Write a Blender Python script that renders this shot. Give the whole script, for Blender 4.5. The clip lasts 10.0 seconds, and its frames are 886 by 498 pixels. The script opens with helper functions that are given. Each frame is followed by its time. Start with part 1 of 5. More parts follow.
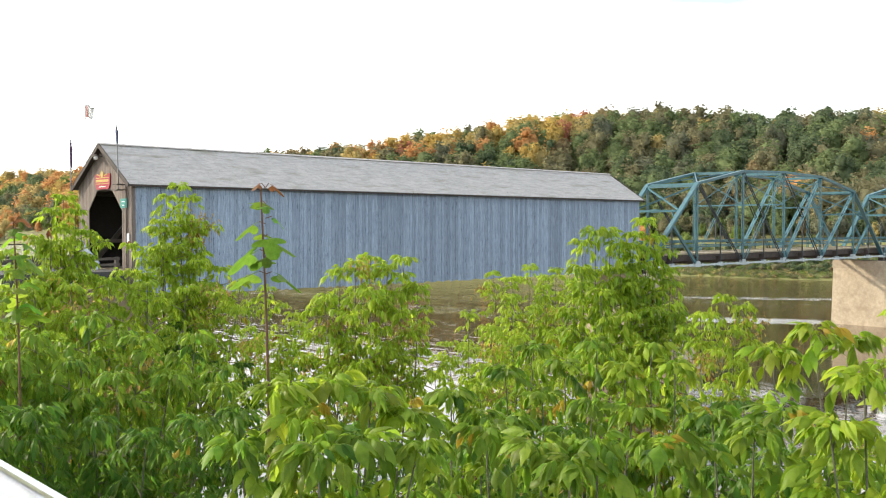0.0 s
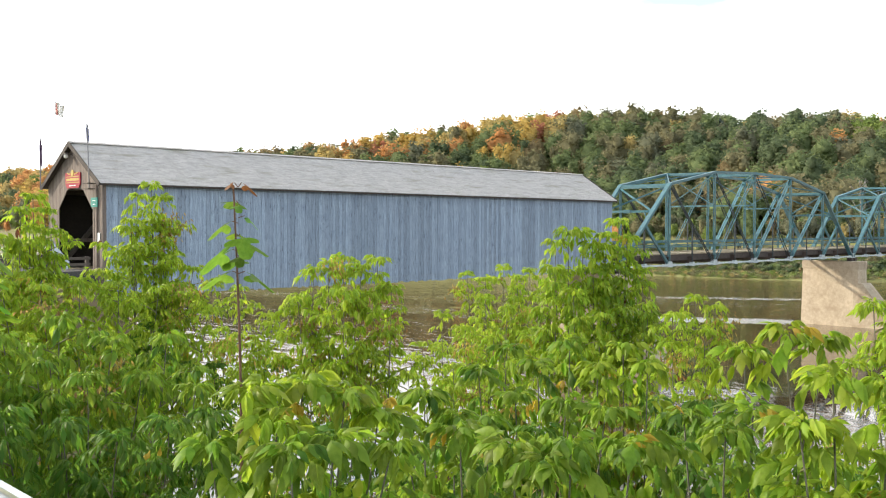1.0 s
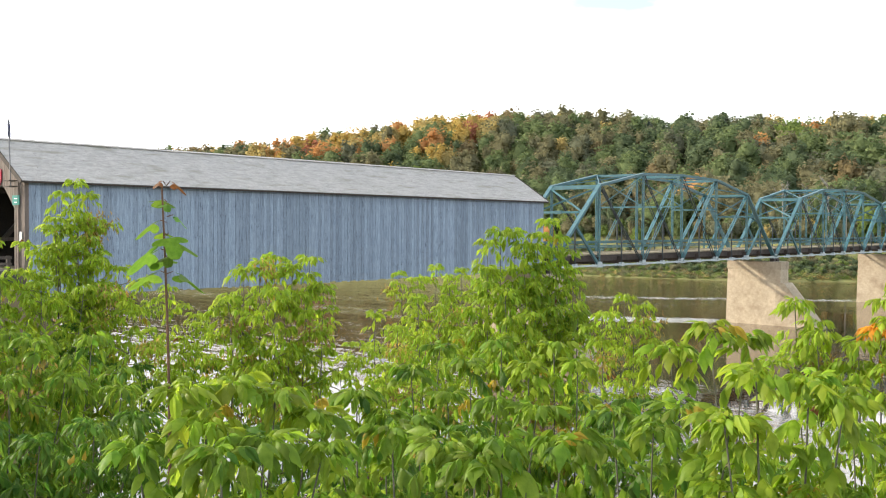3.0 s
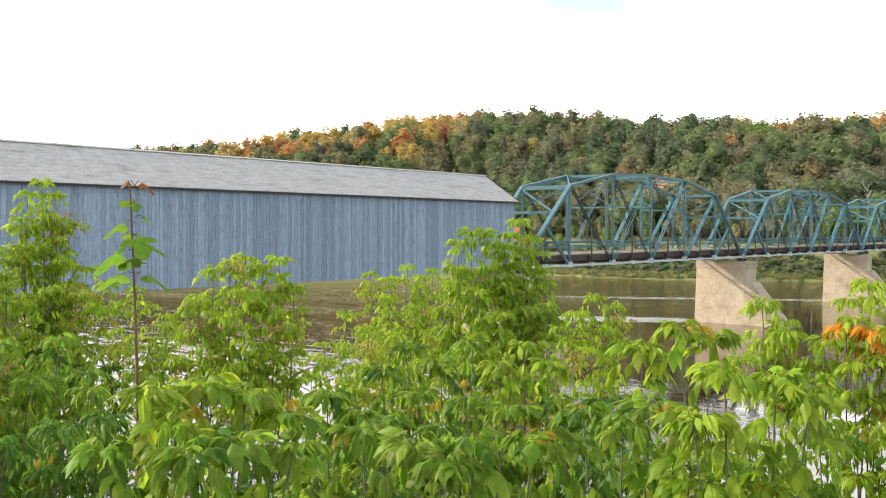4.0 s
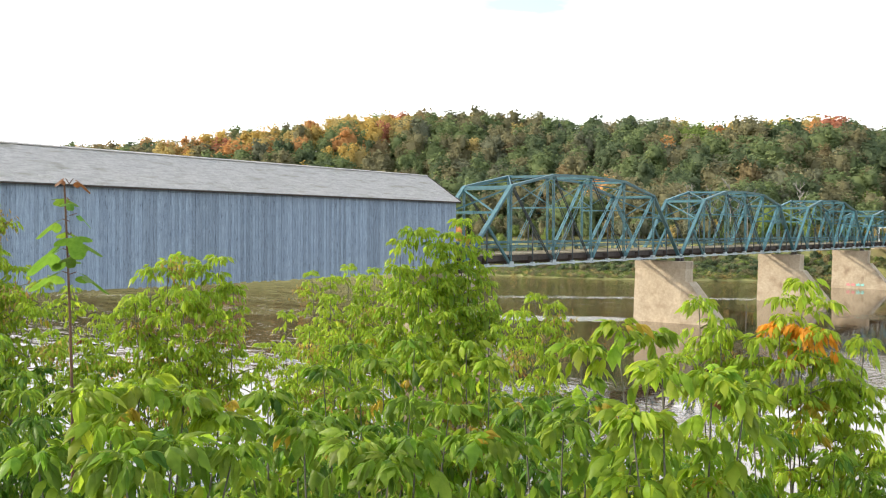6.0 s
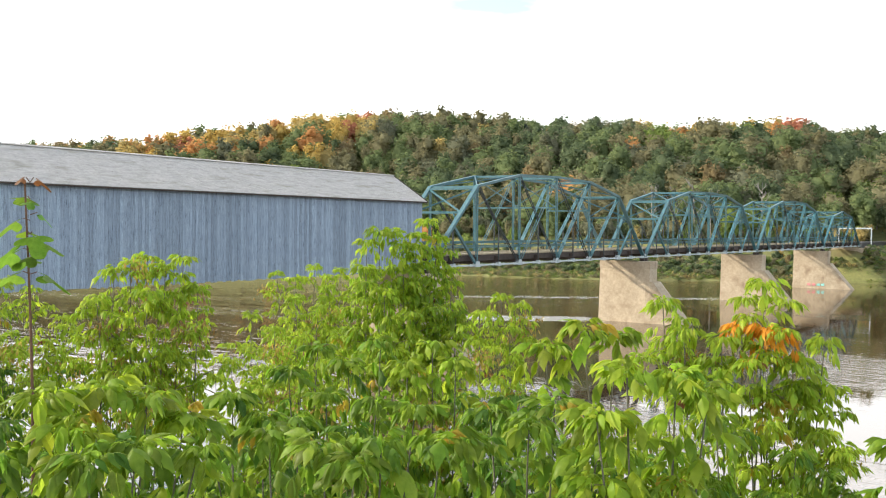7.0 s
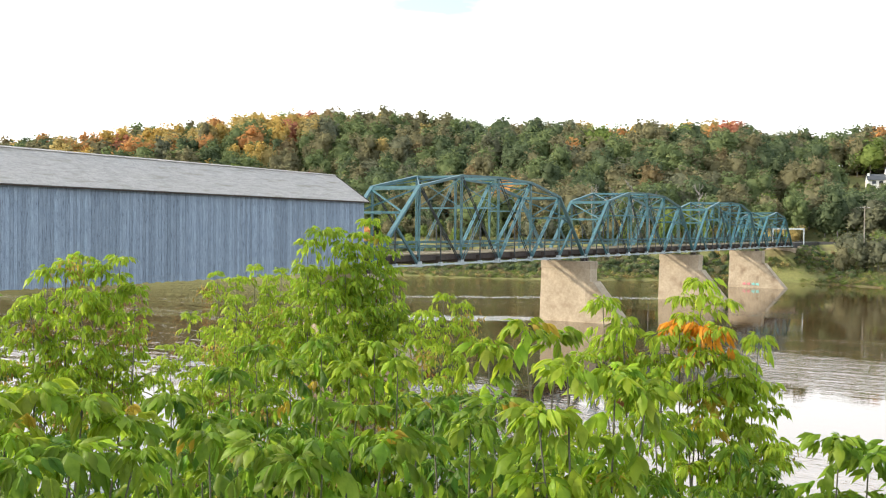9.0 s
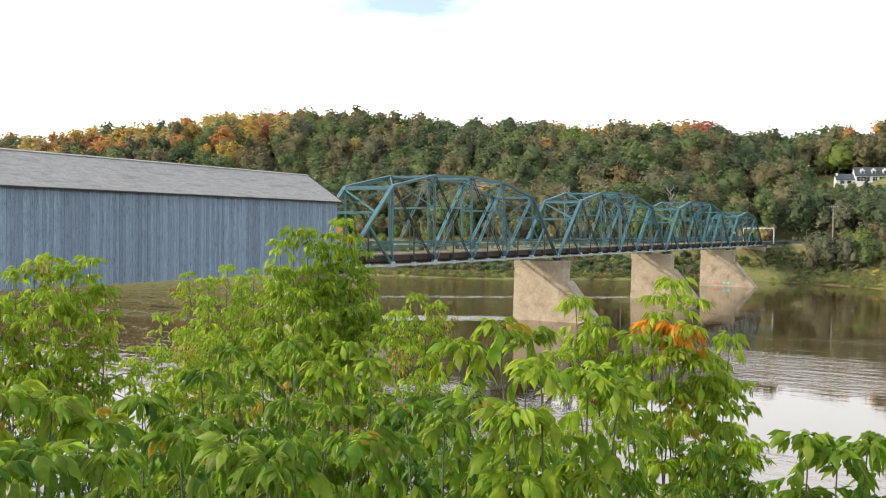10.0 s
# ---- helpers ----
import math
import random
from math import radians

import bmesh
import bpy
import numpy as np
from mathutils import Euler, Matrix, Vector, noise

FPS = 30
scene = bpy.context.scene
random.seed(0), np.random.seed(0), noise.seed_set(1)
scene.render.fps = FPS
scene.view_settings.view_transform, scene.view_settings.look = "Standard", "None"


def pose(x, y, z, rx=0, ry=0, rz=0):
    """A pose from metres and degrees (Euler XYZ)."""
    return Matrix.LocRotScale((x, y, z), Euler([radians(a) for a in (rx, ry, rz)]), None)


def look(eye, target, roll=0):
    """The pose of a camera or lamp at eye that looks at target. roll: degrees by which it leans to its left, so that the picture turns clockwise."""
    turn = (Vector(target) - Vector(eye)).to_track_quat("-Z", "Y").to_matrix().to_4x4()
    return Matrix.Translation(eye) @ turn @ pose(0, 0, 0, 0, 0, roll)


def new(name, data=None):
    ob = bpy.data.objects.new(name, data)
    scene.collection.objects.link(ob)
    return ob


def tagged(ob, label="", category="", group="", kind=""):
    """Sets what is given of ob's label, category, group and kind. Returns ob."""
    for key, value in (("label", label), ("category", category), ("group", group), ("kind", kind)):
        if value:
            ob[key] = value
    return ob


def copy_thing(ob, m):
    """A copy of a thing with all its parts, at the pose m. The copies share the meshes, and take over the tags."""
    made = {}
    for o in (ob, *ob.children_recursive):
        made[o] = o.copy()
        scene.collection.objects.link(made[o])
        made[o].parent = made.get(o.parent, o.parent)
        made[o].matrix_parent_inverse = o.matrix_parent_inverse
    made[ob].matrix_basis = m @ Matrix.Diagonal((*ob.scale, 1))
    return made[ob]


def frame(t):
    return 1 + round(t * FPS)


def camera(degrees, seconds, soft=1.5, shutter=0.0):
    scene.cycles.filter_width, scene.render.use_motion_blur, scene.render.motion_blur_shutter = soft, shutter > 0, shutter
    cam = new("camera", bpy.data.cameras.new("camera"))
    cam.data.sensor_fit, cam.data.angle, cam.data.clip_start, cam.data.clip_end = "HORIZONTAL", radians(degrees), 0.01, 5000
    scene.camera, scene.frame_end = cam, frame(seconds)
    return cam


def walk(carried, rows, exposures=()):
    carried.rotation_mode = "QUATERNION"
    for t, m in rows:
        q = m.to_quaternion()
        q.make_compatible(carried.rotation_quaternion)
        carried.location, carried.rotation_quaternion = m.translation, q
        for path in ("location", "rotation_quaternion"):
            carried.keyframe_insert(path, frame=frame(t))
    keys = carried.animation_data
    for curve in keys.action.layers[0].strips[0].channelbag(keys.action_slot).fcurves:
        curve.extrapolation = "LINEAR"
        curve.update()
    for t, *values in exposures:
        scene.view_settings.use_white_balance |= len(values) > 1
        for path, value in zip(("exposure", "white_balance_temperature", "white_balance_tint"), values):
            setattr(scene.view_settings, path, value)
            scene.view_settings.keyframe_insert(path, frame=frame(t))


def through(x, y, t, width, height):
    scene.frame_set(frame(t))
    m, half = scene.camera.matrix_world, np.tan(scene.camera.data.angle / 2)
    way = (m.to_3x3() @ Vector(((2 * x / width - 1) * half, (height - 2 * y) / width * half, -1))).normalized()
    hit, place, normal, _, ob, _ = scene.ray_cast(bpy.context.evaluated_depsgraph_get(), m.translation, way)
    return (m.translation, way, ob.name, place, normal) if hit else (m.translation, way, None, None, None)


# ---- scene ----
import itertools
from collections import defaultdict

EYE = 12.3                     # metres above the river; the camera only turns
cam = camera(49.43, 10.0, soft=1.1)
ROWS = [  # seconds, yaw, pitch, roll
    (0, -0.00, -1.30, 0.00),
    (0.5, -0.70, -1.29, -0.03),
    (1, -1.56, -1.30, -0.12),
    (1.5, -2.49, -1.27, -0.20),
    (2, -3.52, -1.28, -0.23),
    (2.5, -4.58, -1.29, -0.29),
    (4, -7.30, -1.27, -0.33),
    (4.5, -8.10, -1.27, -0.39),
    (5, -8.97, -1.25, -0.43),
    (5.5, -9.82, -1.25, -0.42),
    (7, -12.77, -1.24, -0.55),
    (7.5, -13.70, -1.22, -0.56),
    (8, -14.51, -1.21, -0.60),
    (8.5, -15.36, -1.22, -0.58),
    (9, -16.21, -1.20, -0.62),
    (9.5, -16.99, -1.18, -0.54),
    (10, -17.80, -1.19, -0.52),
]
walk(cam, [(t, pose(0, 0, EYE, 90 + pitch, roll, yaw)) for t, yaw, pitch, roll in ROWS],
     [(0, 0.05), (9.9, 0.05), (10, -0.29)])

# ---------------------------------------------------------------- sky and sun
SUN_AZ, SUN_EL = radians(-73), radians(30)   # clockwise from +Y, above the horizon
world = bpy.data.worlds.new("sky")
scene.world = world
world.use_nodes = True
wt = world.node_tree
wt.nodes.clear()


def wire(tree, kind, **sockets):
    """A node with its inputs set to values or linked from (node, output)."""
    n = tree.nodes.new(kind)
    for key, value in sockets.items():
        name = key.replace("_", " ") if not key.startswith("i") or not key[1:].isdigit() else int(key[1:])
        if isinstance(value, tuple) and len(value) == 2 and hasattr(value[0], "outputs"):
            tree.links.new(value[0].outputs[value[1]], n.inputs[name])
        else:
            n.inputs[name].default_value = value
    return n


sky = wt.nodes.new("ShaderNodeTexSky")
sky.sky_type, sky.sun_disc = "NISHITA", False
sky.sun_elevation, sky.sun_rotation = SUN_EL, SUN_AZ
sky.air_density, sky.dust_density = 1.0, 2.0
coord = wt.nodes.new("ShaderNodeTexCoord")
flat = wire(wt, "ShaderNodeMapping", Vector=(coord, "Generated"), Location=(0.9, 0.35, 0.2), Scale=(1.0, 1.0, 3.2))
cloud_noise = wire(wt, "ShaderNodeTexNoise", Vector=(flat, "Vector"), Scale=2.3, Detail=6.0, Roughness=0.55)
cover = wire(wt, "ShaderNodeMapRange", Value=(cloud_noise, "Fac"))
cover.inputs["From Min"].default_value, cover.inputs["From Max"].default_value = 0.28, 0.40
billow = wire(wt, "ShaderNodeTexNoise", Vector=(flat, "Vector"), Scale=5.0, Detail=5.0)
cloud = wire(wt, "ShaderNodeMix", i0=(billow, "Fac"))
cloud.data_type = "RGBA"
cloud.inputs[6].default_value, cloud.inputs[7].default_value = (16.2, 16.5, 16.9, 1), (18.4, 18.5, 18.6, 1)
wt.links.new(billow.outputs["Fac"], cloud.inputs[0])
blue = wire(wt, "ShaderNodeVectorMath", i0=(sky, "Color"), i1=(3.4, 3.1, 2.6))
blue.operation = "MULTIPLY"
skyward = wire(wt, "ShaderNodeSeparateXYZ", Vector=(coord, "Generated"))
aloft = wire(wt, "ShaderNodeMapRange", Value=(skyward, "Z"))
aloft.inputs["From Min"].default_value, aloft.inputs["From Max"].default_value = 0.16, 0.34
overhead = wire(wt, "ShaderNodeMath", i0=(aloft, "Result"), i1=0.10)
overhead.operation = "MULTIPLY"
gain = wire(wt, "ShaderNodeMath", i0=(overhead, 0), i1=1.0)
gain.operation = "ADD"
lit_cloud = wire(wt, "ShaderNodeVectorMath", i0=(cloud, 2))
lit_cloud.operation = "SCALE"
wt.links.new(gain.outputs[0], lit_cloud.inputs["Scale"])
broken = wire(wt, "ShaderNodeMath", i0=(aloft, "Result"), i1=-0.19)
broken.operation = "MULTIPLY"
sheet = wire(wt, "ShaderNodeMath", i0=(cloud_noise, "Fac"), i1=(broken, 0))
sheet.operation = "ADD"
wt.links.new(sheet.outputs[0], cover.inputs["Value"])
over = wt.nodes.new("ShaderNodeMix")
over.data_type = "RGBA"
wt.links.new(cover.outputs["Result"], over.inputs[0])
wt.links.new(blue.outputs[0], over.inputs[6])
wt.links.new(lit_cloud.outputs[0], over.inputs[7])
ground_glow = wire(wt, "ShaderNodeBackground", Color=(over, 2), Strength=0.12)
wt.links.new(ground_glow.outputs[0], wt.nodes.new("ShaderNodeOutputWorld").inputs["Surface"])

sun = new("sun", bpy.data.lights.new("sun", "SUN"))
sun.data.energy, sun.data.angle, sun.data.color = 5.0, radians(2.0), (1.0, 0.9, 0.74)
toward = Vector((math.sin(SUN_AZ) * math.cos(SUN_EL), math.cos(SUN_AZ) * math.cos(SUN_EL), math.sin(SUN_EL)))
sun.matrix_world = look(toward * 300, (0, 0, 0))

# ---------------------------------------------------------------- materials


def surface(name, dark, light, scale=4.0, rough=0.8, bump=0.2, detail=6.0, stretch=(1, 1, 1), vary=0.0, island=False,
            metal=0.0, coords="Object", spots=None):
    """A noise-mottled surface: two colours, coarse and fine grain, relief, and a shift of tone from piece to piece."""
    m = bpy.data.materials.new(name)
    m.use_nodes = True
    t = m.node_tree
    shader = t.nodes["Principled BSDF"]
    where = t.nodes.new("ShaderNodeTexCoord")
    mapped = wire(t, "ShaderNodeMapping", Vector=(where, coords), Scale=stretch)
    vec = (mapped, "Vector")
    info = t.nodes.new("ShaderNodeNewGeometry" if island else "ShaderNodeObjectInfo")
    rnd = (info, "Random Per Island" if island else "Random")
    if vary and not island:
        shift = wire(t, "ShaderNodeVectorMath", i0=vec)
        spread = wire(t, "ShaderNodeMath", i0=rnd, i1=37.0)
        spread.operation = "MULTIPLY"
        t.links.new(spread.outputs[0], shift.inputs[1])
        vec = (shift, "Vector")
    coarse = wire(t, "ShaderNodeTexNoise", Vector=vec, Scale=scale, Detail=detail, Roughness=0.6)
    grain = wire(t, "ShaderNodeTexNoise", Vector=vec, Scale=scale * 7, Detail=4.0, Roughness=0.7)
    mix = wire(t, "ShaderNodeMix", i0=(coarse, "Fac"))
    both = wire(t, "ShaderNodeMath", i0=(coarse, "Fac"), i1=(grain, "Fac"))
    both.operation = "ADD"
    ramp = wire(t, "ShaderNodeMapRange", Value=(both, 0))
    ramp.inputs["From Min"].default_value, ramp.inputs["From Max"].default_value = 0.7, 1.3
    mix.data_type = "RGBA"
    t.links.new(ramp.outputs["Result"], mix.inputs[0])
    mix.inputs[6].default_value, mix.inputs[7].default_value = (*dark, 1), (*light, 1)
    colour = (mix, 2)
    if spots:
        tone, size, low, high = spots
        blot = wire(t, "ShaderNodeTexNoise", Vector=vec, Scale=size, Detail=3.0)
        cut = wire(t, "ShaderNodeMapRange", Value=(blot, "Fac"))
        cut.inputs["From Min"].default_value, cut.inputs["From Max"].default_value = low, high
        stain = t.nodes.new("ShaderNodeMix")
        stain.data_type = "RGBA"
        t.links.new(cut.outputs["Result"], stain.inputs[0])
        t.links.new(colour[0].outputs[colour[1]], stain.inputs[6])
        stain.inputs[7].default_value = (*tone, 1)
        colour = (stain, 2)
    if vary:
        level = wire(t, "ShaderNodeMapRange", Value=rnd)
        level.inputs["To Min"].default_value, level.inputs["To Max"].default_value = 1 - vary, 1 + vary
        hue = wire(t, "ShaderNodeHueSaturation", Value=(level, "Result"), Color=colour)
        colour = (hue, "Color")
    t.links.new(colour[0].outputs[colour[1]], shader.inputs["Base Color"])
    shader.inputs["Roughness"].default_value, shader.inputs["Metallic"].default_value = rough, metal
    if bump:
        relief = wire(t, "ShaderNodeBump", Height=(both, 0), Strength=bump, Distance=0.02)
        t.links.new(relief.outputs["Normal"], shader.inputs["Normal"])
    return m


PLANK = surface("weathered_board", (0.127, 0.169, 0.229), (0.322, 0.405, 0.499), 1.3, 0.85, 0.3, stretch=(12, 12, 0.9), vary=0.2,
                spots=((0.060, 0.080, 0.110), 2.2, 0.60, 0.70))
GABLE = surface("brown_board", (0.101, 0.078, 0.066), (0.234, 0.195, 0.168), 1.2, 0.85, 0.3, stretch=(9, 9, 0.7), vary=0.2)
DARKWOOD = surface("dark_timber", (0.05, 0.042, 0.036), (0.12, 0.10, 0.085), 2.0, 0.85, 0.3, vary=0.2)
SHADE_TIMBER = surface("shade_dark_timber", (0.012, 0.010, 0.008), (0.035, 0.028, 0.022), 2.0, 0.9, 0.3)
TRIM = surface("eave_timber", (0.03, 0.025, 0.022), (0.07, 0.055, 0.047), 3.0, 0.8, 0.2)
SHINGLE = surface("cedar_shingle", (0.315, 0.300, 0.282), (0.53, 0.512, 0.485), 0.9, 0.9, 0.5, stretch=(1.2, 5, 5), vary=0.07, island=True,
                  spots=((0.28, 0.27, 0.22), 0.35, 0.55, 0.75))
STEEL = surface("turquoise_paint", (0.015, 0.076, 0.098), (0.044, 0.150, 0.178), 1.5, 0.42, 0.1, vary=0.12, spots=((0.12, 0.10, 0.08), 2.2, 0.66, 0.78))
steel_shader = STEEL.node_tree.nodes["Principled BSDF"]
steel_shader.inputs["Coat Weight"].default_value, steel_shader.inputs["Coat Roughness"].default_value, steel_shader.inputs["Coat IOR"].default_value = 0.14, 0.45, 1.8
# Darker than the turquoise; for diagonals and counters falling along +x, and sub-verticals.
DARKSTEEL = surface("dark_steel", (0.010, 0.018, 0.022), (0.030, 0.045, 0.050), 1.5, 0.6, 0.1, vary=0.12)
PALESTEEL = surface("pale_paint", (0.30, 0.36, 0.38), (0.48, 0.53, 0.55), 2.0, 0.5, 0.1, vary=0.1)
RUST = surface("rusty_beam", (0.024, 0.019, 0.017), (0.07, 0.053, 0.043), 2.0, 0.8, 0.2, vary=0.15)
DECK = surface("deck_timber", (0.22, 0.18, 0.12), (0.42, 0.36, 0.25), 2.0, 0.85, 0.2, vary=0.15)
CONCRETE = surface("old_concrete", (0.30, 0.245, 0.17), (0.50, 0.42, 0.31), 0.35, 0.9, 0.25, vary=0.06, spots=((0.25, 0.19, 0.13), 0.45, 0.56, 0.74))
EARTH = surface("bank_grass", (0.10, 0.115, 0.034), (0.23, 0.225, 0.075), 0.22, 0.95, 0.4, spots=((0.13, 0.10, 0.05), 0.06, 0.55, 0.65))
ASPHALT = surface("asphalt", (0.04, 0.04, 0.042), (0.075, 0.075, 0.075), 3.0, 0.9, 0.2)
GALVANISED = surface("galvanised_steel", (0.52, 0.55, 0.60), (0.72, 0.75, 0.80), 3.0, 0.28, 0.05, metal=0.9)
BARK = surface("grey_bark", (0.10, 0.09, 0.085), (0.26, 0.25, 0.26), 6.0, 0.85, 0.4)

water = bpy.data.materials.new("river_water")
water.use_nodes = True
wtree = water.node_tree
wsh = wtree.nodes["Principled BSDF"]
wwhere = wtree.nodes.new("ShaderNodeTexCoord")
wmap = wire(wtree, "ShaderNodeMapping", Vector=(wwhere, "Object"), Scale=(1.0, 0.26, 1.0))
chop = wire(wtree, "ShaderNodeTexNoise", Vector=(wmap, "Vector"), Scale=0.85, Detail=4.0, Roughness=0.6)
swell = wire(wtree, "ShaderNodeTexNoise", Vector=(wmap, "Vector"), Scale=0.045, Detail=4.0, Roughness=0.6)
gust = wire(wtree, "ShaderNodeMapRange", Value=(swell, "Fac"))
gust.inputs["From Min"].default_value, gust.inputs["From Max"].default_value = 0.50, 0.68
gust.inputs["To Min"].default_value, gust.inputs["To Max"].default_value = 0.04, 0.62
wxyz = wire(wtree, "ShaderNodeSeparateXYZ", Vector=(wwhere, "Object"))
above = wire(wtree, "ShaderNodeMapRange", Value=(wxyz, "Y"))             # quicker water above the bridge
above.inputs["From Min"].default_value, above.inputs["From Max"].default_value = 2.0, 14.0
above.inputs["To Min"].default_value, above.inputs["To Max"].default_value = 0.0, 0.20
rough_water = wire(wtree, "ShaderNodeMath", i0=(gust, "Result"), i1=(above, "Result"))
rough_water.operation = "ADD"
roll = wire(wtree, "ShaderNodeTexNoise", Vector=(wmap, "Vector"), Scale=0.42, Detail=3.0, Roughness=0.6)
lift = wire(wtree, "ShaderNodeMath", i0=(above, "Result"), i1=15.0)
lift.operation = "MULTIPLY"
waves = wire(wtree, "ShaderNodeMath", i0=(roll, "Fac"), i1=(lift, 0))
waves.operation = "MULTIPLY"
heave = wire(wtree, "ShaderNodeMath", i0=(waves, 0), i1=(chop, "Fac"))
heave.operation = "ADD"
wbump = wire(wtree, "ShaderNodeBump", Height=(heave, 0), Strength=(rough_water, 0), Distance=0.14)
silt = wire(wtree, "ShaderNodeTexNoise", Vector=(wmap, "Vector"), Scale=0.05, Detail=4.0)
mud = wtree.nodes.new("ShaderNodeMix")
mud.data_type = "RGBA"
wtree.links.new(silt.outputs["Fac"], mud.inputs[0])
mud.inputs[6].default_value, mud.inputs[7].default_value = (0.055, 0.033, 0.013, 1), (0.095, 0.058, 0.024, 1)
# two riffles reaching downstream from the piers: broken white water, sky glints painted in
froth = None
riffle = [((88 + k * 2.2, 21 - k * 3.4, 0), 6.5) for k in range(5)] + [((123 + k * 4.0, 43 - k * 6.0, 0), 6.8) for k in range(7)]
for spot, size in riffle:
    gap = wire(wtree, "ShaderNodeVectorMath", i0=(wwhere, "Object"), i1=spot)
    gap.operation = "DISTANCE"
    fall = wire(wtree, "ShaderNodeMapRange", Value=(gap, "Value"))
    fall.inputs["From Min"].default_value, fall.inputs["From Max"].default_value = size, 0.0
    fall.inputs["To Max"].default_value = 0.32
    if froth is None:
        froth = (fall, "Result")
    else:
        both_spots = wire(wtree, "ShaderNodeMath", i0=froth, i1=(fall, "Result"))
        both_spots.operation = "ADD"
        froth = (both_spots, 0)
dash = wire(wtree, "ShaderNodeMapping", Vector=(wwhere, "Object"), Scale=(1.0, 0.35, 1.0))
bubbles = wire(wtree, "ShaderNodeTexNoise", Vector=(dash, "Vector"), Scale=1.1, Detail=5.0, Roughness=0.65)
streaks = wire(wtree, "ShaderNodeMapping", Vector=(wwhere, "Object"), Scale=(1.0, 0.16, 1.0))
glint_noise = wire(wtree, "ShaderNodeTexNoise", Vector=(streaks, "Vector"), Scale=0.55, Detail=5.0, Roughness=0.7)
# White flecks stand for ripple glints of the sky, put into the base colour.
glint_flecks = wire(wtree, "ShaderNodeMapRange", Value=(glint_noise, "Fac"))
glint_flecks.inputs["From Min"].default_value, glint_flecks.inputs["From Max"].default_value = 0.66, 0.76
glint_flecks.inputs["To Max"].default_value = 0.30
froth_and_glints = wire(wtree, "ShaderNodeMath", i0=froth, i1=(glint_flecks, "Result"))
froth_and_glints.operation = "ADD"
over_spots = wire(wtree, "ShaderNodeMath", i0=(froth_and_glints, 0), i1=(bubbles, "Fac"))
over_spots.operation = "ADD"
foam_and_glints = wire(wtree, "ShaderNodeMapRange", Value=(over_spots, 0))
foam_and_glints.inputs["From Min"].default_value, foam_and_glints.inputs["From Max"].default_value = 0.70, 0.80
whitened = wtree.nodes.new("ShaderNodeMix")
whitened.data_type = "RGBA"
wtree.links.new(foam_and_glints.outputs["Result"], whitened.inputs[0])
wtree.links.new(mud.outputs[2], whitened.inputs[6])
whitened.inputs[7].default_value = (0.62, 0.64, 0.66, 1)
wtree.links.new(whitened.outputs[2], wsh.inputs["Base Color"])
wtree.links.new(wbump.outputs["Normal"], wsh.inputs["Normal"])
wsh.inputs["Roughness"].default_value, wsh.inputs["IOR"].default_value = 0.02, 2.2

# ---------------------------------------------------------------- mesh helpers


def boxed(bm, x0, y0, z0, x1, y1, z1):
    """An upright box from corner to corner."""
    v = [bm.verts.new(p) for p in itertools.product((x0, x1), (y0, y1), (z0, z1))]
    for f in ((0, 1, 3, 2), (4, 6, 7, 5), (0, 4, 5, 1), (2, 3, 7, 6), (0, 2, 6, 4), (1, 5, 7, 3)):
        bm.faces.new([v[i] for i in f])
    return bm


def box(x0, y0, z0, x1, y1, z1):
    return boxed(bmesh.new(), x0, y0, z0, x1, y1, z1)


def bar(bm, a, b, w, h, up=(0, 0, 1)):
    """A straight member from a to b, w across and h deep."""
    a, b = Vector(a), Vector(b)
    d = (b - a).normalized()
    s = d.cross(Vector(up))
    s = (Vector((1, 0, 0)) if s.length < 1e-4 else s).normalized()
    u = s.cross(d)
    v = [bm.verts.new(p + s * i * w / 2 + u * j * h / 2) for p in (a, b) for i, j in ((-1, -1), (1, -1), (1, 1), (-1, 1))]
    for f in ((3, 2, 1, 0), (4, 5, 6, 7), (0, 1, 5, 4), (1, 2, 6, 5), (2, 3, 7, 6), (3, 0, 4, 7)):
        bm.faces.new([v[i] for i in f])
    return bm


def mesh_of(name, bm, material, smooth=False):
    me = bpy.data.meshes.new(name)
    bm.normal_update()
    bm.to_mesh(me)
    bm.free()
    me.materials.append(material)
    if smooth:
        me.shade_smooth()
    return me


def part(name, bm, material, parent=None, label="", smooth=False):
    """One mesh object, under a thing or a part if a parent is given."""
    ob = new(name, mesh_of(name, bm, material, smooth))
    ob.parent = parent
    return tagged(ob, label) if label else ob


def piece(name, me, parent, m):
    ob = new(name, me)
    ob.parent, ob.matrix_basis = parent, m
    return ob


def soup(name, verts, faces, material, parent=None, smooth=False):
    """A mesh object out of computed arrays."""
    me = bpy.data.meshes.new(name)
    me.from_pydata(np.asarray(verts).tolist(), [], faces if isinstance(faces, list) else np.asarray(faces).tolist())
    me.materials.append(material)
    if smooth:
        me.shade_smooth()
    ob = new(name, me)
    ob.parent = parent
    return ob


# ---------------------------------------------------------------- plan
# The bridge's own axes: x along the deck away from the camera's bank, y downstream, origin at the covered span's near corner on the water.
BRIDGE = pose(-17.2, 53.34, 0, 0, 0, 42.7)


def smooth_step(a, b, v):
    t = np.clip((v - a) / (b - a), 0, 1)
    return t * t * (3 - 2 * t)


def to_plan(x, y):
    c, s = math.cos(radians(42.7)), math.sin(radians(42.7))
    dx, dy = x + 17.2, y - 53.34
    return c * dx + s * dy, -s * dx + c * dy


CREST_AZ = (-180, -60, -30, -22, -15, -9, -5, 0, 6, 12, 20, 27, 32, 38, 44, 60, 120, 180)
